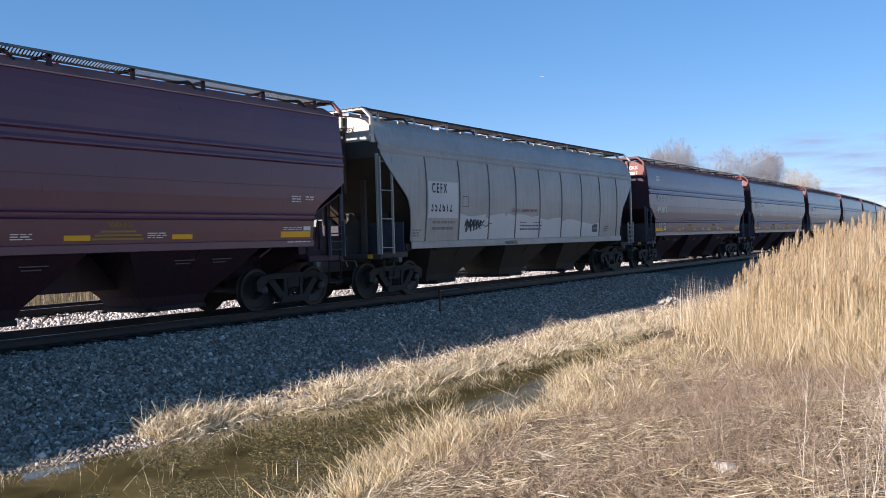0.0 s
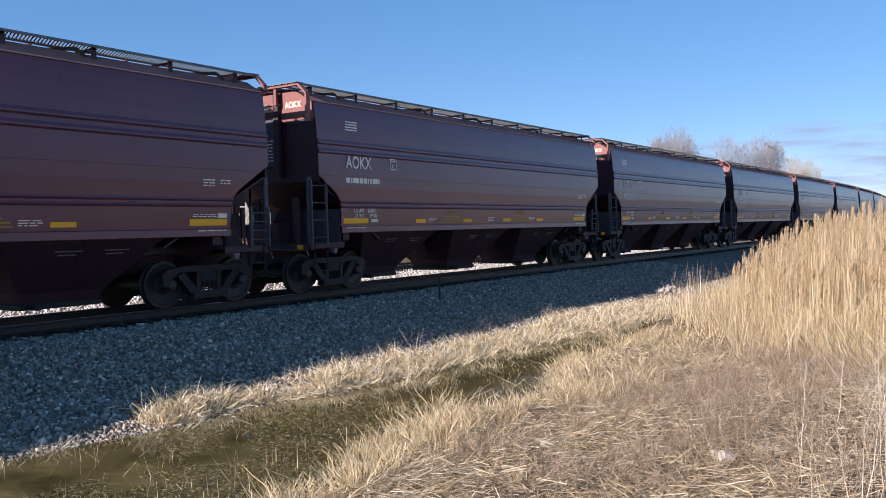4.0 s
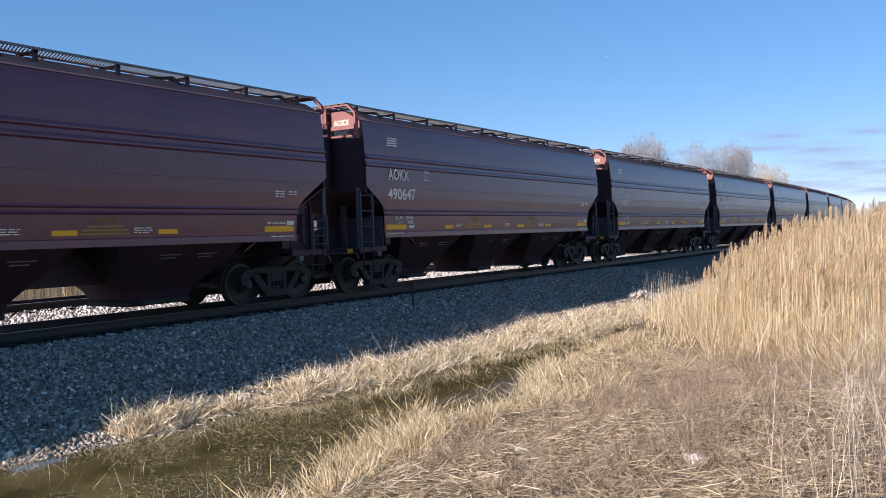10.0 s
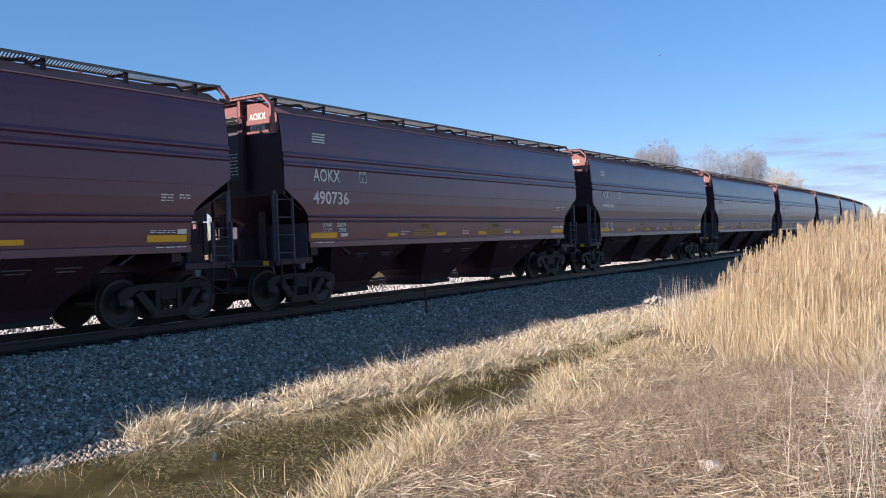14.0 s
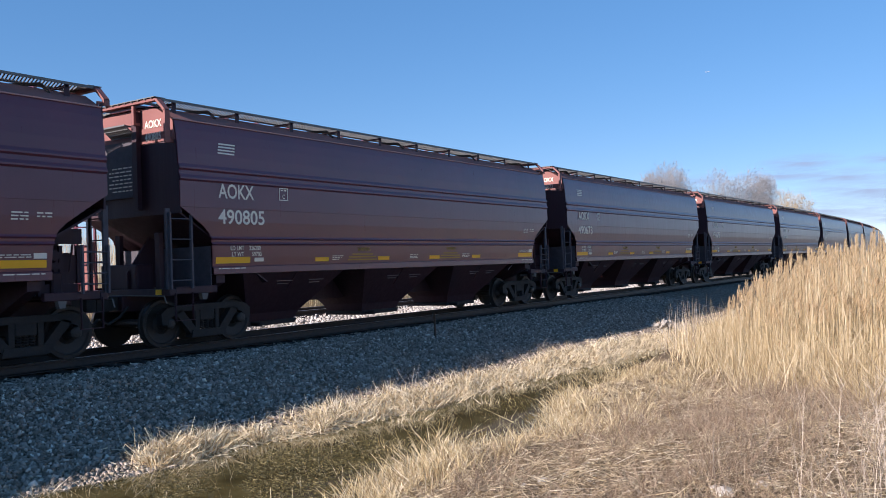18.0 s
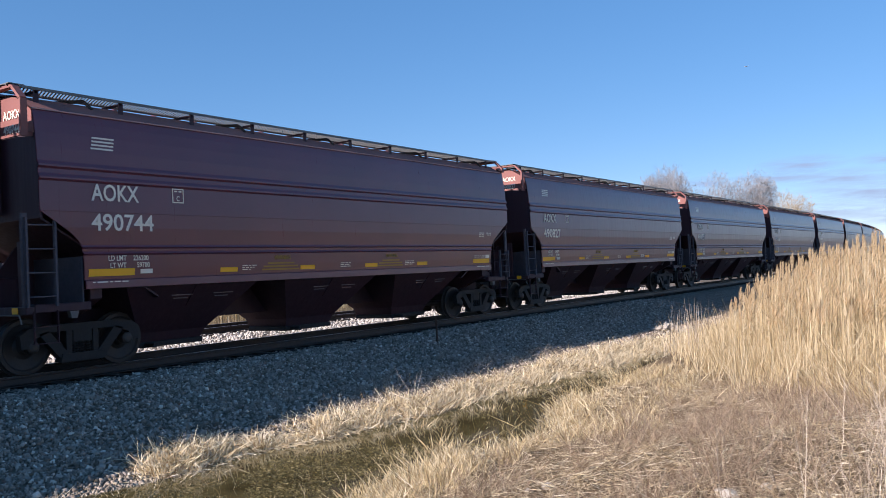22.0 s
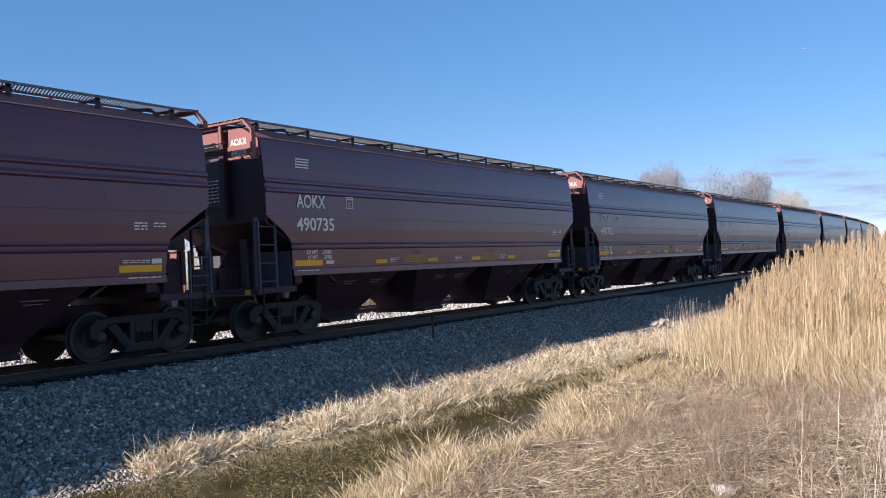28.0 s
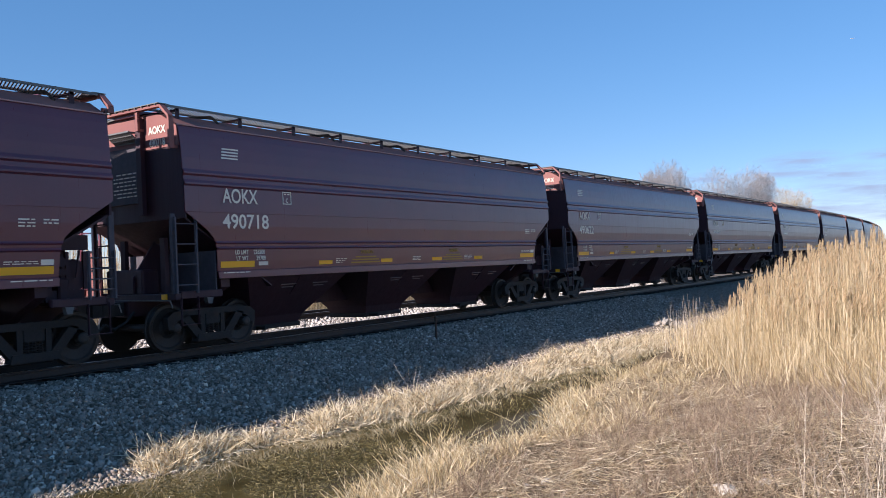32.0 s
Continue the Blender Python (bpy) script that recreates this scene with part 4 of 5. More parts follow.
def travelled(t):
    uneven = np.interp(t, [0, 1, 2, 3, 6, 11, 12, 13, 14, 17, 18, 19, 24, 25, 28, 31, 32], [0.45, 0.33, 0.13, 0.09, 0.03, 0.02, -0.03, 0.01, 0.03, -0.04, 0.03, 0.08, 0.14, 0.06, -0.03, 0.14, 0.29])
    return SPEED * (t - 9) - 0.5 * SLOWING * (t - 9) ** 2 + float(uneven)


train = {}
master = hopper_car()
tagged(master, "maroon steel covered hopper car with dusty sides, rolling on the rails", "railroad car", "cars of the freight train")
for n in range(FIRST, LAST + 1):
    if n == -7:
        train[n] = tagged(grey_car(), "pale grey ribbed covered hopper car, rust-streaked and older", "railroad car", "cars of the freight train")
    else:
        train[n] = master if n == FIRST else copy_thing(master, Matrix())
end = Matrix(((1, 0, 0, 0.58), (0, 0, -1, -LEAD - 0.004), (0, 1, 0, 3.98), (0, 0, 0, 1)))
for n, car in train.items():
    number = NUMBERS.get(n, "")
    if number:
        letters(number, 0.405, WHITEMARK, "car_number", car, on_side(-6.56, 2.355), "white stencilled number", 1.03)
        letters(number, 0.20, WHITEMARK, "car_number", car, end, "", 0.8)
    elif n != -7:
        bars(car, "car_number", WHITEMARK, -6.54, -5.3, 2.355, 2.64, 1, "white stencilled number")
tagged(train[-1], "maroon covered hopper car with white graffiti along its side")
scrawl(train[-1])

# ---------------------------------------------------------------- gravel, grass, reeds
rng = np.random.default_rng(7)


def ribbons(name, base, tip, width, mat, bow=0.25, seg=2):
    """Thin blades from base to tip, each a tapering ribbon that bows sideways."""
    n = len(base)
    way = tip - base
    length = np.linalg.norm(way, axis=1, keepdims=True)
    any_ = rng.normal(size=(n, 3))
    side = np.cross(way, any_)
    side /= np.linalg.norm(side, axis=1, keepdims=True) + 1e-9
    out = np.cross(side, way / (length + 1e-9))
    verts, faces = [], []
    for k in range(seg + 1):
        f = k / seg
        mid = base + way * f + out * length * bow * (f * (1 - f)) * rng.normal(1, 0.5, (n, 1))
        w = width.reshape(-1, 1) * (1 - 0.82 * f) * 0.5
        verts += [mid - side * w, mid + side * w]
    verts = np.stack(verts, 1)
    k2 = 2 * (seg + 1)
    for k in range(seg):
        faces.append(np.array([2 * k, 2 * k + 1, 2 * k + 3, 2 * k + 2]))
    faces = (np.arange(n)[:, None, None] * k2 + np.array(faces)[None]).reshape(-1, 4)
    return verts.reshape(-1, 3), faces


def stuff(name, pieces, mat, label, category):
    verts, faces, off = [], [], 0
    for v, f in pieces:
        verts.append(v)
        faces.append(f + off)
        off += len(v)
    ob = new(name, mesh_of(name, np.concatenate(verts), np.concatenate(faces), mat))
    return tagged(ob, label, category, kind="stuff")


def on_ground(x, y, lift=0.0):
    return np.stack([x, y, ground_z(x, y) + lift], -1)


def wet(x, y):
    return ground_z(x, y) < WATER_Z + 0.01


def near_edge(y):
    return np.interp(y, *NEAR_BANK)


def tufts(x, y, count, spread, h0, h1, lean, width, bow=0.25):
    """Clumps of upright blades round the given spots."""
    n = len(x)
    k = rng.integers(int(count * 0.5), int(count * 1.5) + 1, n)
    own = np.repeat(np.arange(n), k)
    m = len(own)
    big = rng.uniform(0.5, 1.4, n)[own]
    a, r = rng.uniform(0, math.tau, m), np.abs(rng.normal(0, spread, m)) * big
    bx, by = x[own] + r * np.cos(a), y[own] + r * np.sin(a)
    base = on_ground(bx, by, -0.02)
    h = rng.uniform(h0, h1, m) * big
    tilt = rng.normal(0, lean, (m, 2)) + np.stack([np.cos(a), np.sin(a)], -1) * (r / (spread + 1e-6))[:, None] * lean * 0.7
    tip = base + np.stack([tilt[:, 0] * h, tilt[:, 1] * h, h], -1)
    return ribbons("", base, tip, rng.uniform(0.6, 1.3, m) * width, None, bow, 3 if bow > 0.4 else 2)


def lying(x, y, l0, l1, rise, width, lift=0.05):
    """Flattened dead stems."""
    n = len(x)
    base = on_ground(x, y, 0) + np.stack([np.zeros(n), np.zeros(n), rng.uniform(0, lift, n)], -1)
    a, l = rng.uniform(0, math.tau, n), rng.uniform(l0, l1, n)
    tx, ty = x + np.cos(a) * l, y + np.sin(a) * l
    tip = on_ground(tx, ty, 0)
    tip[:, 2] = np.maximum(tip[:, 2], base[:, 2] - 0.1) + np.abs(rng.normal(0, rise, n)) * l + 0.01
    return ribbons("", base, tip, rng.uniform(0.6, 1.3, n) * width, None, 0.12)


STRAW = islands("bleached_straw", [(0.0, (0.20, 0.14, 0.075)), (0.22, (0.56, 0.445, 0.265)), (0.55, (0.84, 0.72, 0.48)), (1.0, (0.95, 0.88, 0.70))], 0.7, 0.25, 0, 0.35)
THATCH = islands("matted_dead_grass", [(0.0, (0.13, 0.092, 0.054)), (0.35, (0.31, 0.24, 0.15)), (0.75, (0.53, 0.435, 0.285)), (1.0, (0.84, 0.75, 0.56))], 0.8, 0.2, 0, 0.2)
REDWEED = islands("brown_weed_stems", [(0.0, (0.15, 0.10, 0.068)), (0.5, (0.30, 0.222, 0.152)), (0.85, (0.43, 0.335, 0.235)), (1.0, (0.62, 0.52, 0.38))], 0.8, 0.2, 0, 0.2)
REEDS = islands("golden_reed_stems", [(0.0, (0.24, 0.172, 0.095)), (0.3, (0.47, 0.365, 0.20)), (0.7, (0.66, 0.54, 0.33)), (1.0, (0.86, 0.76, 0.54))], 0.65, 0.3, 0, 0.3)
PLUME = islands("golden_reed_plumes", [(0.0, (0.50, 0.375, 0.215)), (0.6, (0.64, 0.50, 0.31)), (1.0, (0.76, 0.63, 0.43))], 0.9, 0.1, 0, 0.45)
PALESTEM = islands("pale_grey_stalks", [(0.0, (0.13, 0.102, 0.075)), (0.45, (0.31, 0.26, 0.20)), (0.8, (0.46, 0.40, 0.32)), (1.0, (0.64, 0.57, 0.47))], 0.7, 0.2)
BALLAST = islands("crushed_grey_stone", [(0.0, (0.125, 0.104, 0.080)), (0.35, (0.25, 0.208, 0.163)), (0.8, (0.39, 0.330, 0.268)), (0.95, (0.54, 0.47, 0.39)), (1.0, (0.80, 0.73, 0.61))], 0.85, 0.3, 0.3)
# Paler than the shoulder stone: the sun's brightness is put into the colour.
PALEBALLAST = islands("sunlit_pale_stone", [(0.0, (0.34, 0.31, 0.27)), (0.5, (0.52, 0.49, 0.44)), (1.0, (0.72, 0.69, 0.63))], 0.85, 0.3, 0.3)
GOLDGRASS = islands("golden_dead_grass", [(0.0, (0.20, 0.14, 0.066)), (0.3, (0.46, 0.355, 0.19)), (0.7, (0.68, 0.56, 0.335)), (1.0, (0.88, 0.78, 0.55))], 0.7, 0.25, 0, 0.28)
WEED = islands("green_water_weed", [(0.0, (0.065, 0.054, 0.020)), (0.5, (0.125, 0.104, 0.038)), (0.95, (0.19, 0.157, 0.066)), (1.0, (0.36, 0.30, 0.16))], 0.6, 0.4)


def stones(x, y, s0, s1, lift=0.3):
    """Angular stones: blocks with their corners broken unevenly, each squashed and turned its own way."""
    v = np.array([(a, b, c) for c in (-1, 1) for b in (-1, 1) for a in (-1, 1)]) * 0.72
    f = np.array([(0, 2, 3), (0, 3, 1), (4, 5, 7), (4, 7, 6), (0, 1, 5), (0, 5, 4), (2, 6, 7), (2, 7, 3), (0, 4, 6), (0, 6, 2), (1, 3, 7), (1, 7, 5)])
    n = len(x)
    q = rng.normal(size=(n, 4))
    q /= np.linalg.norm(q, axis=1, keepdims=True)
    w, a, b, c = q.T
    R = np.stack([1 - 2 * (b * b + c * c), 2 * (a * b - w * c), 2 * (a * c + w * b), 2 * (a * b + w * c), 1 - 2 * (a * a + c * c), 2 * (b * c - w * a),
                  2 * (a * c - w * b), 2 * (b * c + w * a), 1 - 2 * (a * a + b * b)], -1).reshape(n, 3, 3)
    size = rng.uniform(s0, s1, n) * rng.uniform(0.8, 1.25, n)
    local = v[None] * rng.uniform(0.45, 1.25, (n, 8, 3)) * (rng.uniform(0.45, 1.35, (n, 1, 3)) * size[:, None, None] * 0.5)
    pts = np.einsum("nij,nkj->nki", R, local) + on_ground(x, y)[:, None, :] + np.array([0, 0, 1]) * (lift * size * rng.uniform(0, 1, n))[:, None, None]
    faces = (np.arange(n)[:, None, None] * 8 + f[None]).reshape(-1, 3)
    return pts.reshape(-1, 3), faces


# track ballast: dense where the camera looks closely, thinner far off
n = 85000
by = 2.2 + 32 * rng.random(n) ** 1.6
bx = rng.uniform(1.05, 6.1, n)
k = (by < 6.9) | (bx < np.interp(by, *BALLAST_TOE) - 0.42)         # grass takes over at the foot
bx, by = bx[k], by[k]
stuff("gravel", [stones(bx, by, 0.028, 0.078, 0.25)], BALLAST, "grey crushed-stone ballast on the shoulder of the line", "gravel")
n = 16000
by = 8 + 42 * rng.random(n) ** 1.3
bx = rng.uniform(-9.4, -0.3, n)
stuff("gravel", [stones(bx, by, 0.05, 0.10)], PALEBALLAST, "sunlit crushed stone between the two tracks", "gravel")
n = 3800
by = rng.uniform(2.8, 7.2, n)
bx = rng.normal(5.62, 0.2, n) - 0.36 * (1 - smooth_step(5.0, 6.4, by))
stuff("gravel", [stones(bx, by, 0.020, 0.060, 0.4)], islands("pale_limestone", [(0, (0.16, 0.135, 0.095)), (0.6, (0.35, 0.30, 0.222)), (1, (0.58, 0.52, 0.41))], 0.85, 0.3, 0.3),
      "pale sunlit stones at the foot of the ballast", "gravel")

# bleached tufts along the far side of the ditch
n = 2100
ty = 6.7 + 19.5 * rng.random(n) ** 1.2
mid_ = np.interp(ty, [6.7, 8, 9.3, 10.7, 11.5, 13.3, 15, 16.4, 19, 22, 26], [5.42, 5.28, 5.72, 5.80, 5.90, 5.90, 5.98, 6.08, 6.12, 6.25, 6.35])
wide_ = np.interp(ty, [6.7, 8, 9.3, 10.7, 11.5, 13.3, 15, 16.4, 19, 22, 26], [0.22, 0.18, 0.34, 0.36, 0.42, 0.44, 0.48, 0.54, 0.66, 0.6, 0.4])
tx = mid_ + rng.uniform(-1, 1, n) * wide_
keep = wobble(tx * 1.4, ty * 1.5, 1.3, 5.0) > np.where(ty > 14, -0.25, -0.16)
tx, ty = tx[keep], ty[keep]
stuff("dry_grass", [tufts(tx, ty, 11, 0.07, 0.06, 0.23, 0.58, 0.021, 0.9), lying(np.repeat(tx, 9) + rng.normal(0, 0.17, 9 * len(tx)), np.repeat(ty, 9) + rng.normal(0, 0.17, 9 * len(tx)), 0.06, 0.2, 0.30, 0.017)],
      STRAW, "bleached dry grass tufts along the ditch edge", "grass")
n = 15000
ly = 6.7 + 19 * rng.random(n) ** 1.3
lx = np.interp(ly, [6.7, 8, 9.3, 10.7, 11.5, 13.3, 15, 16.4, 19, 22, 26], [5.50, 5.36, 5.78, 5.88, 5.98, 5.95, 6.02, 6.12, 6.15, 6.25, 6.35]) + rng.normal(0, 0.24, n) * np.interp(ly, [6.7, 8, 11, 15, 19], [0.5, 0.6, 0.9, 1.1, 1.4])
stuff("matted_grass", [lying(lx, ly, 0.07, 0.22, 0.18, 0.012, 0.04)], STRAW, "flattened bleached grass between the tufts", "grass")
n = 420                                                 # single bent blades that stand out of the tufts
k = rng.integers(0, len(tx), n)
b = on_ground(tx[k] + rng.normal(0, 0.06, n), ty[k] + rng.normal(0, 0.06, n), -0.02)
l = rng.uniform(0.18, 0.42, n)
stuff("dry_grass", [ribbons("", b, b + np.stack([rng.normal(0, 0.30, n) * l, rng.normal(0, 0.30, n) * l, l], -1), np.full(n, 0.013), None, 0.30, 4)], STRAW,
      "single bleached blades standing out of the tufts", "grass")
n = 150                                                 # weeds behind the tufts, in the shade of the cars
ty = rng.uniform(10.5, 19, n)
tx = np.interp(ty, [10, 13, 15, 19], [5.3, 4.85, 4.8, 5.0]) + rng.normal(0, 0.22, n)
stuff("brown_weeds", [tufts(tx, ty, 12, 0.10, 0.06, 0.26, 0.5, 0.006, 0.4)], PALESTEM, "grey dead weeds at the foot of the ballast", "weeds")
n = 170
ty = rng.uniform(2.8, 7.2, n)
tx = 5.98 + rng.normal(0, 0.10, n) - 0.42 * (1 - smooth_step(5.0, 6.4, ty))
stuff("dry_grass", [tufts(tx, ty, 14, 0.06, 0.05, 0.17, 0.6, 0.008)], STRAW, "short dry grass among stones by the water", "grass")

# tussocks that break the line of the water's edge
for x, y, k, label in ((7.75, 8.75, 46, "golden grass tussock jutting into the water"), (8.05, 9.15, 40, "golden grass tussock jutting into the water"), (7.70, 9.30, 30, "small grass tussock in the shallow water"),
                       (6.62, 10.4, 34, "bleached grass tussock at the water's edge"), (6.78, 12.3, 40, "bleached grass tussock at the water's edge"), (6.60, 14.0, 44, "bleached grass tussock at the water's edge"),
                       (7.35, 15.4, 36, "golden grass tussock closing in on the channel")):
    v, f = tufts(x + 0.1 * (x > 7) + rng.normal(0, 0.12, 3), y + rng.normal(0, 0.15, 3), k, 0.08, 0.11, 0.25, 0.55, 0.014, 0.6)
    ob = new("grass_tussock", mesh_of("grass_tussock", v, f, STRAW if "bleached" in label else GOLDGRASS))
    tagged(ob, label, "grass", "tussocks in the ditch", "stuff")

# the near bank: matted stems, then tufts
n = 125000
ly = 2.4 + 15 * rng.random(n) ** 1.35
lx = near_edge(ly) + rng.uniform(-0.1, 7.2, n)
stuff("matted_grass", [lying(lx, ly, 0.04, 0.18, 0.22, 0.0062, 0.06)], THATCH, "flattened straw-coloured dead grass on the bank", "grass")
n = 9000
ly = 3.2 + 11 * rng.random(n) ** 1.3
lx = near_edge(ly) + 0.2 + rng.uniform(0, 6.0, n)
k = wobble(lx, ly, 1.6, 6.0) > -0.1
stuff("matted_grass", [lying(lx[k], ly[k], 0.10, 0.34, 0.16, 0.010, 0.05)], STRAW, "pale broken stems lying on the thatch", "grass")
n = 1350
ty = 2.6 + 14.5 * rng.random(n) ** 1.1
tx = near_edge(ty) - 0.22 + rng.random(n) ** 1.5 * np.interp(ty, [2.6, 7, 9, 12, 16], [0.9, 1.1, 1.9, 2.6, 2.4])
keep = wobble(tx, ty, 1.6, 8.0) > -0.18
stuff("dry_grass", [tufts(tx[keep], ty[keep], 12, 0.06, 0.07, 0.25, 0.46, 0.0135, 0.5)], GOLDGRASS, "upright golden grass tufts on the near ditch edge", "grass")
n = 500
ty = 2.8 + 10.5 * rng.random(n)
tx = near_edge(ty) - 0.12 + np.abs(rng.normal(0, 0.22, n))
stuff("dry_grass", [tufts(tx, ty, 8, 0.06, 0.08, 0.24, 0.6, 0.011, 0.7)], STRAW, "bleached blades hanging over the near ditch edge", "grass")
n = 900
ty = 3.6 + 11.5 * rng.random(n) ** 1.15
tx = near_edge(ty) + 0.7 + rng.uniform(0, 4.9, n)
stuff("dry_grass", [tufts(tx, ty, 10, 0.12, 0.04, 0.17, 0.9, 0.006)], GOLDGRASS, "low tangled dead grass on the bank", "grass")
# the bank goes on round and behind the viewer
n = 26000
ly = rng.uniform(-9, 2.5, n)
lx = near_edge(ly) + rng.uniform(-0.1, 12.5, n)
stuff("matted_grass", [lying(lx, ly, 0.10, 0.38, 0.30, 0.012, 0.07)], THATCH, "flattened straw-coloured dead grass on the bank", "grass")
n = 500
ty = rng.uniform(-9, 2.2, n)
tx = near_edge(ty) + rng.uniform(0.1, 12.0, n)
keep = np.hypot(tx - 14.36, ty) > 0.9
stuff("dry_grass", [tufts(tx[keep], ty[keep], 14, 0.10, 0.08, 0.28, 0.6, 0.011)], GOLDGRASS, "golden dead grass tufts round the bank", "grass")
n = 12000
ly = rng.uniform(2.3, 14, n)
lx = rng.uniform(15.5, 22, n)
stuff("matted_grass", [lying(lx, ly, 0.10, 0.38, 0.30, 0.012, 0.07)], THATCH, "flattened straw-coloured dead grass on the bank", "grass")
# brown, finely branched weeds
n = 1300
ty = 5.6 + 9.2 * rng.random(n)
tx = np.clip(rng.normal(11.9, 1.15, n), near_edge(ty) + 1.2, 14.6)
keep = wobble(tx, ty, 0.9, 4.0) > -0.45
stuff("brown_weeds", [tufts(tx[keep], ty[keep], 16, 0.13, 0.07, 0.32, 0.55, 0.0048, 0.4)], REDWEED, "thin reddish-brown dead weeds on the bank", "weeds")

# pale, much-branched stalks close to the viewer
def stalks(x, y, h0, h1, width, name, label):
    n = len(x)
    base = on_ground(x, y, -0.03)
    h = rng.uniform(h0, h1, n)
    lean = rng.normal(0, 0.16, (n, 2))
    tip = base + np.stack([lean[:, 0] * h, lean[:, 1] * h, h], -1)
    out = [ribbons("", base, tip, np.full(n, width) * rng.uniform(0.7, 1.2, n), None, 0.10, 4)]
    for k in range(5):
        f = rng.uniform(0.3, 0.92, (n, 1))
        at = base + (tip - base) * f
        l = h * rng.uniform(0.12, 0.38, n)
        a = rng.uniform(0, math.tau, n)
        end = at + np.stack([np.cos(a) * l * 0.5, np.sin(a) * l * 0.5, l * rng.uniform(0.6, 1.0, n)], -1)
        out.append(ribbons("", at, end, np.full(n, width * 0.55), None, 0.15))
    stuff(name, out, PALESTEM, label, "weeds")


n = 240
sy = rng.uniform(5.0, 9.6, n)
sx = 13.72 + 0.02 * (sy - 5) + rng.normal(0, 0.27, n)
stalks(sx, sy, 0.40, 1.0, 0.0065, "pale_weeds", "pale grey branching dead weed stalks")
n = 50
sy = rng.uniform(5.2, 12.5, n)
sx = rng.uniform(10.8, 14.2, n)
stalks(sx, sy, 0.25, 0.7, 0.0055, "pale_weeds", "scattered pale dead weed stalks on the bank")

# reeds with plumes
def reed_bed(x, y, h0, h1, name, label, leaves=4, width=0.0140, scale=1.0, fluff=42):
    n = len(x)
    base = on_ground(x, y, -0.05)
    h = rng.uniform(h0, h1, n) * scale
    lean = rng.normal(0.02, 0.045, (n, 2))
    tip = base + np.stack([lean[:, 0] * h, lean[:, 1] * h, h], -1)
    out = [ribbons("", base, tip, np.full(n, width), None, 0.04, 3)]
    for k in range(leaves):
        f = rng.uniform(0.15, 0.62, (n, 1))
        at = base + (tip - base) * f
        a, l = rng.uniform(0, math.tau, n), rng.uniform(0.2, 0.5, n)
        end = at + np.stack([np.cos(a) * l * 0.55, np.sin(a) * l * 0.55, l * rng.uniform(-0.2, 0.9, n)], -1)
        out.append(ribbons("", at, end, rng.uniform(0.006, 0.012, n), None, 0.3))
    stuff(name, out, REEDS, label, "reeds")
    m = (rng.random(n) < 0.26) & (h > 1.0)
    b2, k = tip[m], int(m.sum())
    plumes = []
    for j in range(fluff):
        f = rng.uniform(-0.04, 0.24, (k, 1))
        start = b2 - np.array([0, 0, 1.0]) * f
        fat = 0.016 * np.sin(np.clip((f + 0.06) / 0.30, 0.05, 1) * math.pi) + 0.004
        end = start + rng.normal(0, 1, (k, 3)) * fat + np.stack([rng.normal(0.022, 0.008, k), rng.normal(0.010, 0.008, k), rng.uniform(0.05, 0.10, k)], -1)
        plumes.append(ribbons("", start, end, rng.uniform(0.008, 0.015, k) * (1 if fluff > 20 else 2.5), None, 0.3, 1))
    stuff("reed_plumes", plumes, PLUME, "feathery buff seed plumes of the reeds", "reeds")


n = 14500
ry = 11.5 + 36 * rng.random(n) ** 1.5
edge = np.interp(ry, [11, 13, 15, 18, 21, 26, 34, 50], [13.2, 11.8, 10.4, 8.9, 8.0, 7.1, 6.8, 6.6])
rx = edge + rng.random(n) ** 1.15 * np.interp(ry, [11, 15, 20, 40], [3.2, 5.5, 9.0, 15])
tall = np.interp(rx - edge, [0, 0.5, 1.2, 2.4, 5], [0.18, 0.42, 0.74, 0.95, 1.06]) * np.interp(ry, [11.5, 14, 17], [0.38, 0.75, 1.0])
reed_bed(rx, ry, 1.50, 2.38, "reed_bed", "tall golden dry reeds with buff plumes", scale=tall)
n = 1500                                                # broken and short stems in front
ry = rng.uniform(12.5, 26, n)
rx = np.interp(ry, [11, 13, 15, 18, 21, 26, 34, 50], [13.2, 11.8, 10.4, 8.9, 8.0, 7.1, 6.8, 6.6]) + rng.uniform(-0.7, 2.5, n)
stuff("reed_bed", [tufts(rx, ry, 4, 0.12, 0.25, 0.75, 0.28, 0.012)], REEDS, "short broken reed stems at the edge of the reeds", "reeds")
n = 16000
fy = rng.uniform(4, 75, n)
reed_bed(rng.uniform(-16, -10.6, n) + bend_x(fy), fy, 3.0, 4.2, "reed_bed", "golden dry reeds beyond the second track", 1, 0.018, fluff=10)

n = 60                                                  # thin outlying stems before the reeds
ry = rng.uniform(18.5, 23, n)
rx = np.interp(ry, [18, 21, 26], [8.9, 8.0, 7.1]) - rng.uniform(0.0, 1.1, n)
b = on_ground(rx, ry, -0.03)
stuff("reed_bed", [ribbons("", b, b + np.stack([rng.normal(0, 0.06, n), rng.normal(0, 0.06, n), rng.uniform(0.5, 1.3, n)], -1), np.full(n, 0.014), None, 0.04, 3)], PALESTEM,
      "thin outlying reed stems before the dark ballast", "reeds")

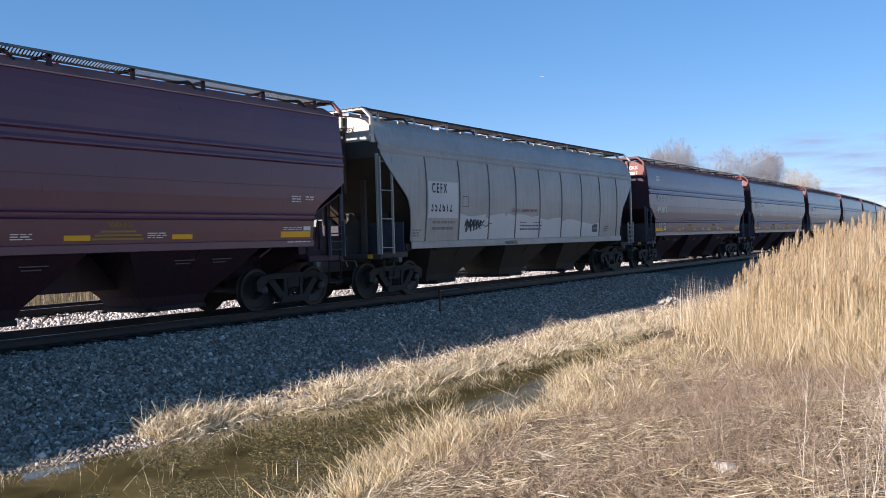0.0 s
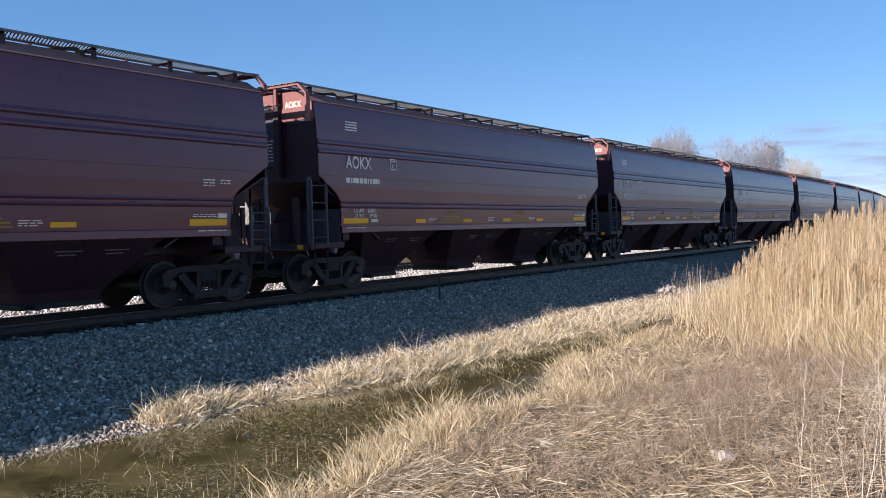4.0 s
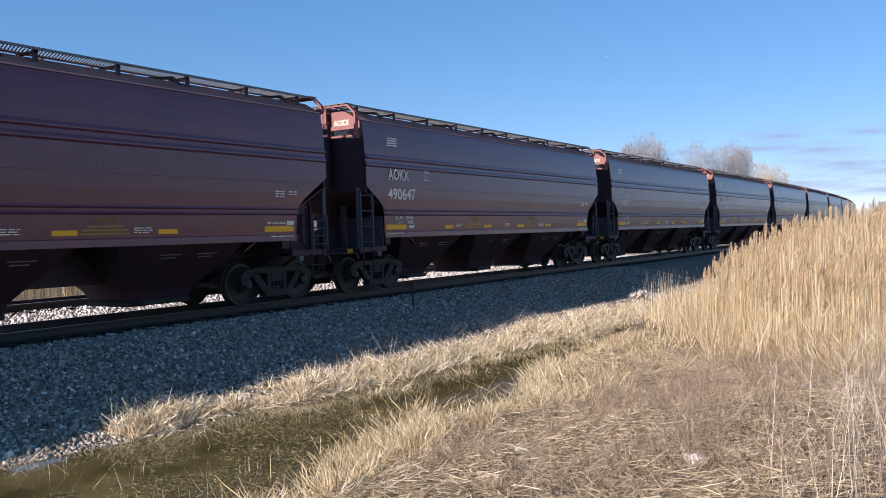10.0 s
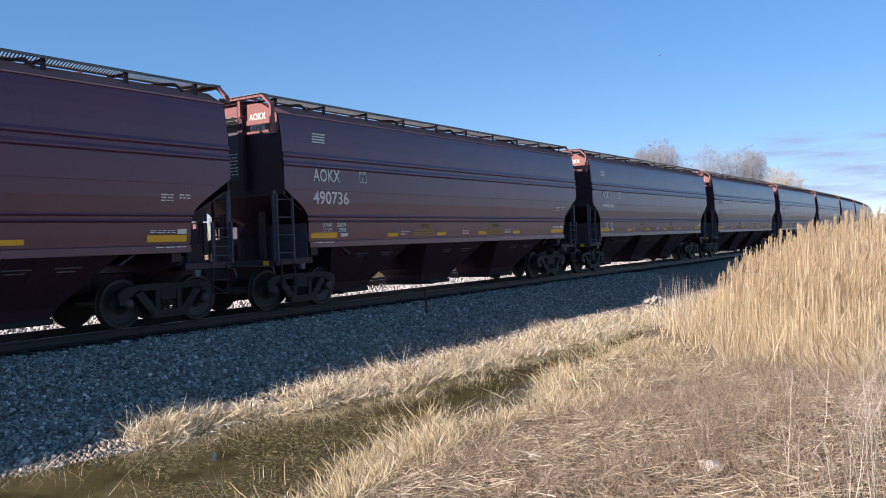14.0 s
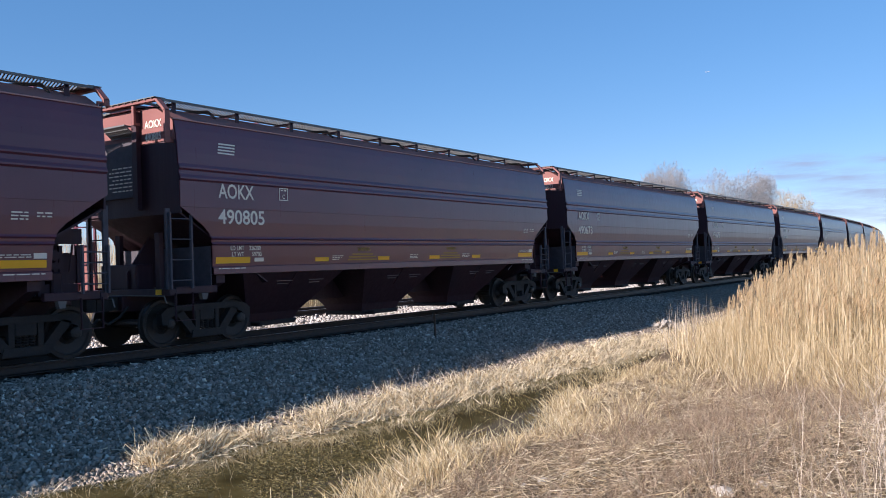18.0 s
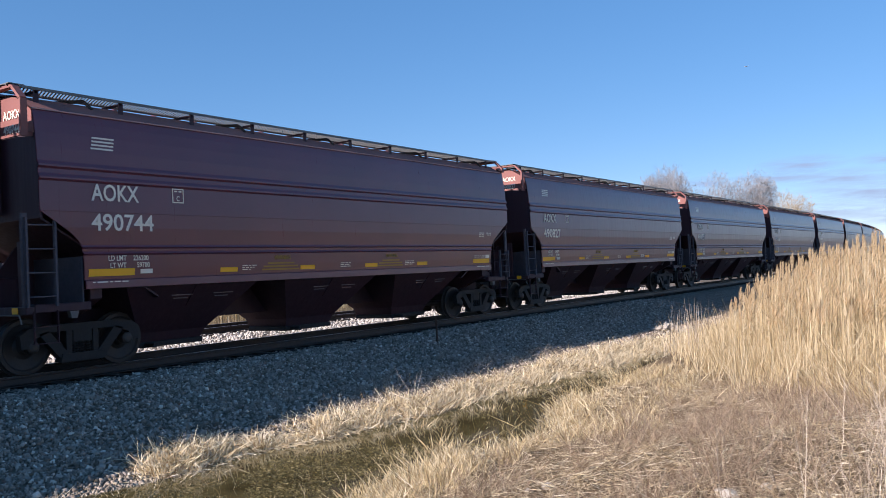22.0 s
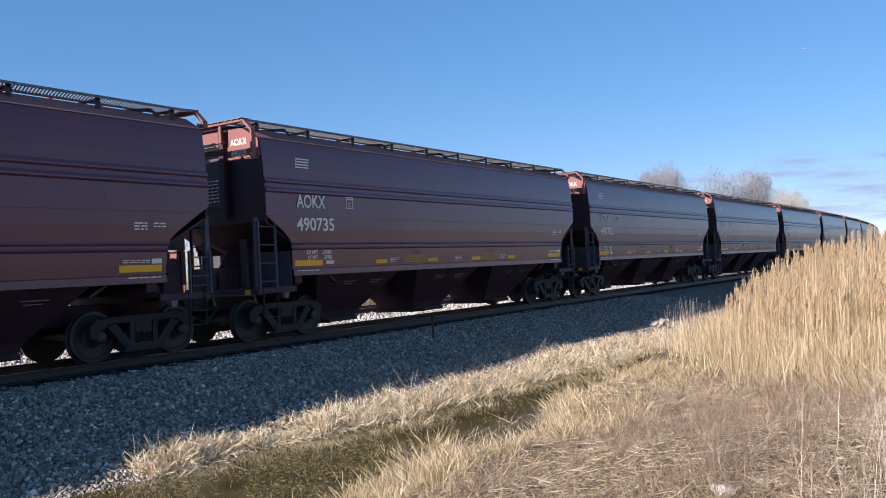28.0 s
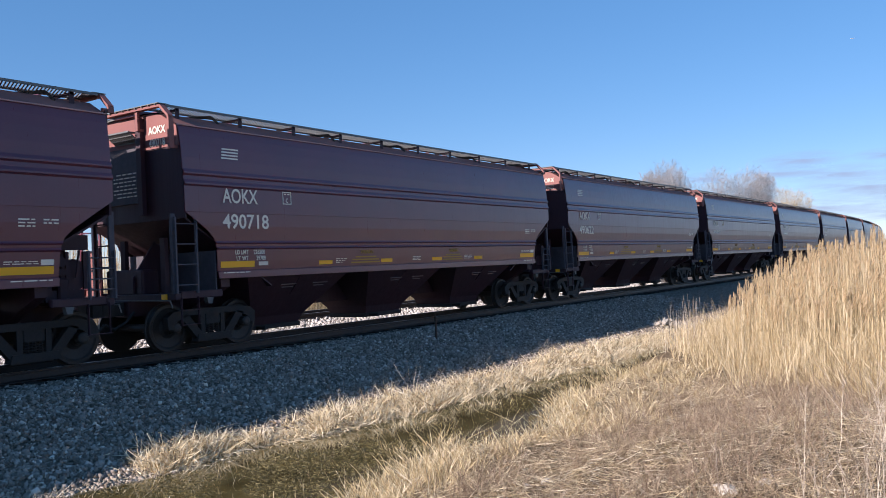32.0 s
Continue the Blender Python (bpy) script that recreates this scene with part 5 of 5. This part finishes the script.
# weeds and stems in and on the water
n = 90000
wy = 3 + 15 * rng.random(n) ** 1.25
wx = rng.uniform(5.6, 9.1, n)
pool_ = smooth_step(8.9, 9.9, wy - 0.5 * (wx - 7.4)) * smooth_step(6.55, 6.95, wx)      # clear dark water in the wider part
k = wet(wx, wy) & (wobble(wx, wy, 0.8, 2.2) + 0.4 * wobble(wx, wy, 2.6, 1.1) > -0.12) & ~((wx < 6.85) & (wy < 5.75)) & (rng.random(n) > 0.93 * pool_)
wx, wy = wx[k], wy[k]
a, l = rng.uniform(0, math.tau, len(wx)), rng.uniform(0.015, 0.06, len(wx))
b = np.stack([wx, wy, np.full(len(wx), WATER_Z + 0.004)], -1)
stuff("water_weed", [ribbons("", b, b + np.stack([np.cos(a) * l, np.sin(a) * l, rng.uniform(0.0, 0.010, len(wx))], -1), rng.uniform(0.004, 0.009, len(wx)), None, 0.2)], WEED,
      "trailing green weed on the ditch water", "water weed")
n = 230
wy = rng.uniform(3, 16, n)
wx = rng.uniform(6.0, 9.0, n)
stuff("dry_grass", [tufts(wx, wy, 5, 0.05, 0.10, 0.28, 0.5, 0.005)], STRAW, "sparse dry stems standing in the water", "grass")
n = 46                                                  # broken pale stems in the wet margin close by
sy = rng.uniform(4.6, 7.2, n)
sx = rng.uniform(7.9, 9.6, n)
b = on_ground(sx, sy, -0.03)
l = rng.uniform(0.12, 0.36, n)
stuff("dry_grass", [ribbons("", b, b + np.stack([rng.normal(0, 0.25, n) * l, rng.normal(0, 0.25, n) * l, l], -1), np.full(n, 0.013), None, 0.06, 3)], STRAW,
      "broken pale stems standing in the wet margin", "grass")


# ---------------------------------------------------------------- trees, stones, stake, clouds
BARK = islands("pale_winter_bark", [(0.0, (0.20, 0.17, 0.145)), (1.0, (0.33, 0.29, 0.25))], 0.9, 0.2)
TWIGS = islands("bare_twigs", [(0.0, (0.22, 0.22, 0.225)), (0.5, (0.30, 0.30, 0.30)), (1.0, (0.38, 0.375, 0.37))], 0.9, 0.1)
TWIGSGOLD = islands("tawny_twigs", [(0.0, (0.30, 0.23, 0.14)), (0.5, (0.42, 0.33, 0.20)), (1.0, (0.52, 0.43, 0.28))], 0.9, 0.1)


def bare_tree(x, y, height, spread, label, twig_mat, seed, stems=1, twig=0.035):
    """A leafless tree: tapered trunk, limbs that fork, and a haze of fine twigs with an uneven outline."""
    r = random.Random(seed)
    tree = new("bare_tree")
    z0 = float(ground_z(x, y))
    tree.location = (x, y, z0)
    tagged(tree, label, "tree", "bare trees beyond the line")
    ends = []
    for s in range(stems):
        bm = bmesh.new()
        lean = Vector((r.uniform(-0.12, 0.12), r.uniform(-0.12, 0.12), 1)) if stems == 1 else Vector((r.uniform(-0.5, 0.5), r.uniform(-0.5, 0.5), 1))
        foot = Vector((r.uniform(-0.4, 0.4), r.uniform(-0.4, 0.4), -0.1)) * (stems > 1)
        pts = [foot + lean * height * 0.5 * k / 5 + Vector((r.uniform(-1, 1), r.uniform(-1, 1), 0)) * 0.015 * height for k in range(6)]
        thick = height * (0.022 if stems == 1 else 0.010)
        pipe(bm, pts, [thick * (1 - 0.12 * k) for k in range(6)], 8)
        part("trunk", bm, BARK, tree)
        for k in range(10 if stems == 1 else 5):
            f = r.uniform(0.35, 1.0)
            at = pts[min(int(f * 5), 5)]
            a = r.uniform(0, math.tau)
            out = Vector((math.cos(a) * spread * r.uniform(0.3, 0.75), math.sin(a) * spread * r.uniform(0.3, 0.75), height * r.uniform(0.12, 0.40)))
            bm = bmesh.new()
            limb = [at + out * j / 4 + Vector((0, 0, 0.06 * height * math.sin(j * 0.8))) + Vector((r.uniform(-1, 1), r.uniform(-1, 1), r.uniform(-1, 1))) * 0.015 * height * (j > 0) for j in range(5)]
            pipe(bm, limb, [thick * 0.5 * (1 - 0.2 * j) for j in range(5)], 6)
            part("limb", bm, BARK, tree)
            ends += limb[1:]
    pieces, starts = [], np.array([tuple(e) for e in ends])
    g = np.random.default_rng(seed)
    for level, (count, reach, wide) in enumerate(((7, 0.17, twig * 1.4), (7, 0.11, twig * 0.95), (8, 0.07, twig * 0.75))):
        b = np.repeat(starts, count, 0)
        n = len(b)
        way = g.normal(0, 0.75, (n, 3)) + np.array([0, 0, 0.75]) + 0.5 * b / np.array([spread, spread, height])
        way /= np.linalg.norm(way, axis=1, keepdims=True)
        tip = b + way * height * reach * g.uniform(0.4, 1.2, (n, 1))
        mid, size = np.array([0, 0, 0.60 * height]), np.array([spread, spread, 0.40 * height])
        far = np.linalg.norm((tip - mid) / size, axis=1, keepdims=True) / (1 + 0.14 * np.sin(5 * tip[:, :1] + 3 * tip[:, 1:2]))
        tip = np.where(far > 1, mid + (tip - mid) / far, tip)
        pieces.append(ribbons("", b, tip, np.full(n, wide), None, 0.2))
        starts = tip[g.random(n) < 0.75]
    verts, faces, off = [], [], 0
    for v, f in pieces:
        verts.append(v), faces.append(f + off)
        off += len(v)
    crown = new("crown", mesh_of("crown", np.concatenate(verts), np.concatenate(faces), twig_mat))
    crown.parent = tree
    crown["kind"] = "stuff"
    crown["label"] = "haze of fine bare twigs"
    return tree


bare_tree(-34.0, 142, 19.2, 5.1, "bare grey-brown winter tree with a rounded crown", TWIGS, 3, 4, 0.042)
bare_tree(-23.0, 142, 17.6, 7.0, "bare pale branching tree with a wide crown", TWIGS, 5, 6, 0.026)
bare_tree(-21.5, 165, 15.0, 8.0, "low tawny leafless tree beyond the line", TWIGSGOLD, 11, 4, 0.026)
for i, (x, y, h) in enumerate(((-12, 300, 9.5), (-4, 320, 10), (6, 310, 9), (17, 330, 11), (30, 320, 10), (44, 330, 9))):
    bare_tree(x, y, h, 5, "distant leafless tree on the skyline", TWIGS, 20 + i, 3, 0.06)

# a thin steel stake on the ballast
bm = bmesh.new()
bar(bm, (0, 0, -0.15), (0, 0, 0.62), 0.035, 0.035)
stake = tagged(part("marker_stake", bm, RUST), "thin dark steel stake in the ballast", "stake")
stake.location = (2.88, 16.78, float(ground_z(2.88, 16.78)))
bm = bmesh.new()
box(bm, -0.03, 0.03, -0.022, -0.018, 0.44, 0.60)
part("stake_flange", bm, RUST, stake)

PALESTONE = speckled("pale_limestone_block", (0.46, 0.42, 0.35), (0.66, 0.61, 0.52), 9, 0.85, 0.5)


def rock(size, seed, flat=0.7):
    g = random.Random(seed)
    bm = bmesh.new()
    bmesh.ops.create_icosphere(bm, subdivisions=2, radius=size)
    for v in bm.verts:
        n = noise.noise(v.co * (1.6 / size) + Vector((seed, 0, 0)))
        v.co *= 1 + 0.35 * n
        v.co.z *= flat
        v.co.x *= 1 + 0.3 * g.random() * 0.2
    return bm


for i, (x, y, size, label) in enumerate(((12.46, 6.66, 0.075, "pale angular stone lying in dead grass"), (12.70, 6.85, 0.05, "small pale stone lying in dead grass"), (12.36, 6.75, 0.045, "small tan stone lying in dead grass"),
                                         (10.72, 7.01, 0.055, "pale stone half sunk in dead grass"), (10.62, 6.82, 0.04, "small pale stone half sunk in grass"),
                                         (12.05, 7.2, 0.04, "small tan stone lying in dead grass"), (6.05, 6.75, 0.09, "pale flat stone at the water's edge"), (6.2, 6.3, 0.07, "pale stone at the water's edge"))):
    st = tagged(part("stone", rock(size, i + 1), PALESTONE, smooth=False), label, "stone", "loose stones")
    st.location = (x, y, float(ground_z(x, y)) + size * 0.35)
HEAPGREY = speckled("dusty_rubble", (0.26, 0.24, 0.205), (0.42, 0.39, 0.34), 9, 0.9, 0.5)
# a heap of pale rubble at the foot of the ballast
heap = tagged(new("rubble_heap"), "low heap of pale stones at the ballast's foot", "stones")
heap.location = (5.3, 25.9, float(ground_z(5.3, 25.9)))
g = random.Random(4)
for i in range(90):
    a, r_ = g.uniform(0, math.tau), abs(g.gauss(0, 0.5))
    size = g.uniform(0.03, 0.075)
    st = part("stone", None, None, heap, share=HEAPSTONE.data) if i else part("stone", rock(0.1, 40), HEAPGREY, heap)
    HEAPSTONE = st if not i else HEAPSTONE
    st.matrix_basis = Matrix.LocRotScale((r_ * math.cos(a) * 1.1, r_ * math.sin(a), max(0.03, 0.24 - 0.25 * r_) * g.uniform(0.2, 1.0)), Euler((g.uniform(0, 6), g.uniform(0, 6), g.uniform(0, 6))), Vector((1, 1, 1)) * (size / 0.1))

# small weeds that root in the ballast
for i, (x, y, k, h, w, mat, label) in enumerate(((4.11, 10.22, 26, 0.34, 0.09, PALESTEM, "small pale dead weed in the ballast"), (5.19, 12.58, 30, 0.44, 0.13, PALESTEM, "grey-brown dead weed clump in shade"),
                                                  (4.7, 13.3, 30, 0.34, 0.20, PALESTEM, "low dead weed clump in the ballast"), (5.0, 12.0, 26, 0.22, 0.16, REDWEED, "low spreading dead weed in the ballast"))):
    v, f = tufts(np.array([x]), np.array([y]), k, w, h * 0.5, h, 0.45, 0.008)
    ob = new("weed_clump", mesh_of("weed_clump", v, f, mat))
    tagged(ob, label, "weed", "weeds in the ballast", "stuff")

# thin streaks of cloud low in the sky, far off
CLOUD, nt_, b_ = material("thin_cloud", 1.0, 0, 0)
for nd in list(nt_.nodes):
    if nd.type != "OUTPUT_MATERIAL":
        nt_.nodes.remove(nd)
em_ = nt_.nodes.new("ShaderNodeEmission")
em_.inputs[0].default_value, em_.inputs[1].default_value = (0.36, 0.44, 0.60, 1), 0.60
tp_, mx_ = nt_.nodes.new("ShaderNodeBsdfTransparent"), nt_.nodes.new("ShaderNodeMixShader")
tc_ = nt_.nodes.new("ShaderNodeTexCoord")
gr_ = nt_.nodes.new("ShaderNodeTexGradient")
gr_.gradient_type = "SPHERICAL"
mp_ = nt_.nodes.new("ShaderNodeMapping")
mp_.inputs["Location"].default_value, mp_.inputs["Scale"].default_value = (-1, -1, 0), (2, 2, 0)
nt_.links.new(tc_.outputs["Generated"], mp_.inputs[0])
nt_.links.new(mp_.outputs[0], gr_.inputs[0])
no_ = noise_tex(nt_, coords(nt_, (0.004, 0.03, 1)), 1.6, 5, 0.6)
mu_ = nt_.nodes.new("ShaderNodeMath")
mu_.operation = "MULTIPLY"
nt_.links.new(gr_.outputs["Fac"], mu_.inputs[0])
nt_.links.new(ramp(nt_, no_, [(0.32, (0, 0, 0)), (0.75, (1, 1, 1))]), mu_.inputs[1])
mq_ = nt_.nodes.new("ShaderNodeMath")
mq_.operation = "MULTIPLY"
mq_.use_clamp = True
nt_.links.new(mu_.outputs[0], mq_.inputs[0])
mq_.inputs[1].default_value = 1.15
nt_.links.new(mq_.outputs[0], mx_.inputs[0])
nt_.links.new(tp_.outputs[0], mx_.inputs[1])
nt_.links.new(em_.outputs[0], mx_.inputs[2])
nt_.links.new(mx_.outputs[0], nt_.nodes["Material Output"].inputs[0])


def cloud(azimuth, elevation, wide, high):
    """A faint streak 2.4 km off, seen at these degrees from the camera's spot."""
    a, e, d = radians(azimuth), radians(elevation), 2400.0
    bm = bmesh.new()
    w, h = d * math.tan(radians(wide / 2)), d * math.tan(radians(high / 2))
    sheet(bm, [[(-w, -h, 0), (w, -h, 0)], [(-w, h, 0), (w, h, 0)]])
    ob = part("cloud", bm, CLOUD)
    at = Vector((EYE[0] + d * math.cos(e) * math.sin(a), d * math.cos(e) * math.cos(a), EYE[2] + d * math.sin(e)))
    ob.matrix_world = look(at, at + Vector((math.sin(a), math.cos(a), 0)))
    ob.visible_shadow = False
    tagged(ob, "thin grey-lilac streak of cloud", "cloud", "streaks of cloud", "structure")


for az, el, w, h in ((-10.5, 5.6, 6.0, 1.2), (-12.0, 4.9, 6.5, 0.9), (-8.3, 4.6, 8.0, 1.3), (-7.0, 3.7, 9.0, 1.6), (-4.5, 3.1, 9.0, 1.5), (-5.5, 5.5, 5.0, 0.9), (-9.5, 2.6, 10, 1.4), (-5.0, 2.0, 10, 1.4), (-16.3, 4.9, 3.4, 0.9)):
    cloud(az, el, w, h)


# ---------------------------------------------------------------- a jet high in the sky
JETWHITE, nt_, b_ = material("white_aircraft_paint", 0.35)
b_.inputs["Base Color"].default_value = (0.55, 0.55, 0.56, 1)


def jet():
    """A small white jet, nose along +y."""
    plane = tagged(new("airplane"), "tiny white sunlit jet crossing the blue sky", "airplane")
    bm = bmesh.new()
    pipe(bm, [(0, -10, 0.6), (0, -7, 0.3), (0, -3, 0), (0, 5, 0), (0, 8.5, -0.1), (0, 10, -0.4)], [0.25, 0.8, 1.25, 1.25, 0.9, 0.15], 12)
    part("fuselage", bm, JETWHITE, plane, smooth=True)
    for side in (1, -1):
        bm = bmesh.new()
        slab(bm, [(side * 0.8, 2.2), (side * 9.5, -2.6), (side * 9.5, -3.8), (side * 0.8, -1.6)], -0.5, -0.2, "z")
        part("wing", bm, JETWHITE, plane)
        bm = bmesh.new()
        slab(bm, [(side * 0.3, -7.6), (side * 3.4, -9.6), (side * 3.4, -10.4), (side * 0.3, -9.4)], 0.7, 0.85, "z")
        part("tailplane", bm, JETWHITE, plane)
        bm = bmesh.new()
        pipe(bm, [(side * 1.9, -3.2, 0.5), (side * 1.9, -6.0, 0.5)], 0.65, 10)
        part("engine", bm, JETWHITE, plane)
    bm = bmesh.new()
    slab(bm, [(-6.8, 0.8), (-9.4, 4.2), (-10.6, 4.2), (-9.8, 0.7)], -0.12, 0.12, "x")
    part("fin", bm, JETWHITE, plane)
    return plane


airplane = jet()
JET_AZ, JET_EL = (-27.069, 0.6195), (10.687, 0.0564)            # degrees, and degrees a second


def jet_place(t):
    """On its way up and to the east, 4.7 km off."""
    a, h, d = radians(JET_AZ[0] + JET_AZ[1] * t), radians(JET_EL[0] + JET_EL[1] * t), 4700.0
    return Vector((EYE[0] + d * math.cos(h) * math.sin(a), d * math.cos(h) * math.cos(a), EYE[2] + d * math.sin(h)))


# ---------------------------------------------------------------- what moves
def motions():
    """The train rolls by, each car along the line; its wheels turn; the jet goes over."""
    nose = (jet_place(32) - jet_place(0)).to_track_quat("Y", "Z").to_matrix().to_4x4()
    walk(airplane, [(t, Matrix.Translation(jet_place(t)) @ nose) for t in (0, 8, 16, 24, 32)])
    for n, car in train.items():
        rows = []
        for i in range(33):
            s = START + n * PITCH - travelled(i) + 7.70 + SHIFT.get(n, 0.0)
            (xa, ya, a), (xb, yb, b) = track_place(s - TRUCK_AT), track_place(s + TRUCK_AT)
            rows.append((i, pose((xa + xb) / 2, (ya + yb) / 2, 0, 0, 0, math.degrees(math.atan2(xa - xb, yb - ya)))))
        walk(car, rows)
    first = {}
    turns = [(i / FPS, math.degrees(travelled(i / FPS) - travelled(0)) / 0.457) for i in range(32 * FPS + 1)]
    for car in train.values():
        for ob in car.children_recursive:
            if ob.name.split(".")[0] == "wheelset":
                y = round(ob.location.y, 3)
                if y not in first:
                    walk(ob, [(t, pose(0, y, 0.457, a)) for t, a in turns])
                    first[y] = ob
                else:
                    ob.rotation_mode = "QUATERNION"
                    keys = ob.animation_data_create()
                    keys.action = first[y].animation_data.action
                    keys.action_slot = first[y].animation_data.action_slot


motions()
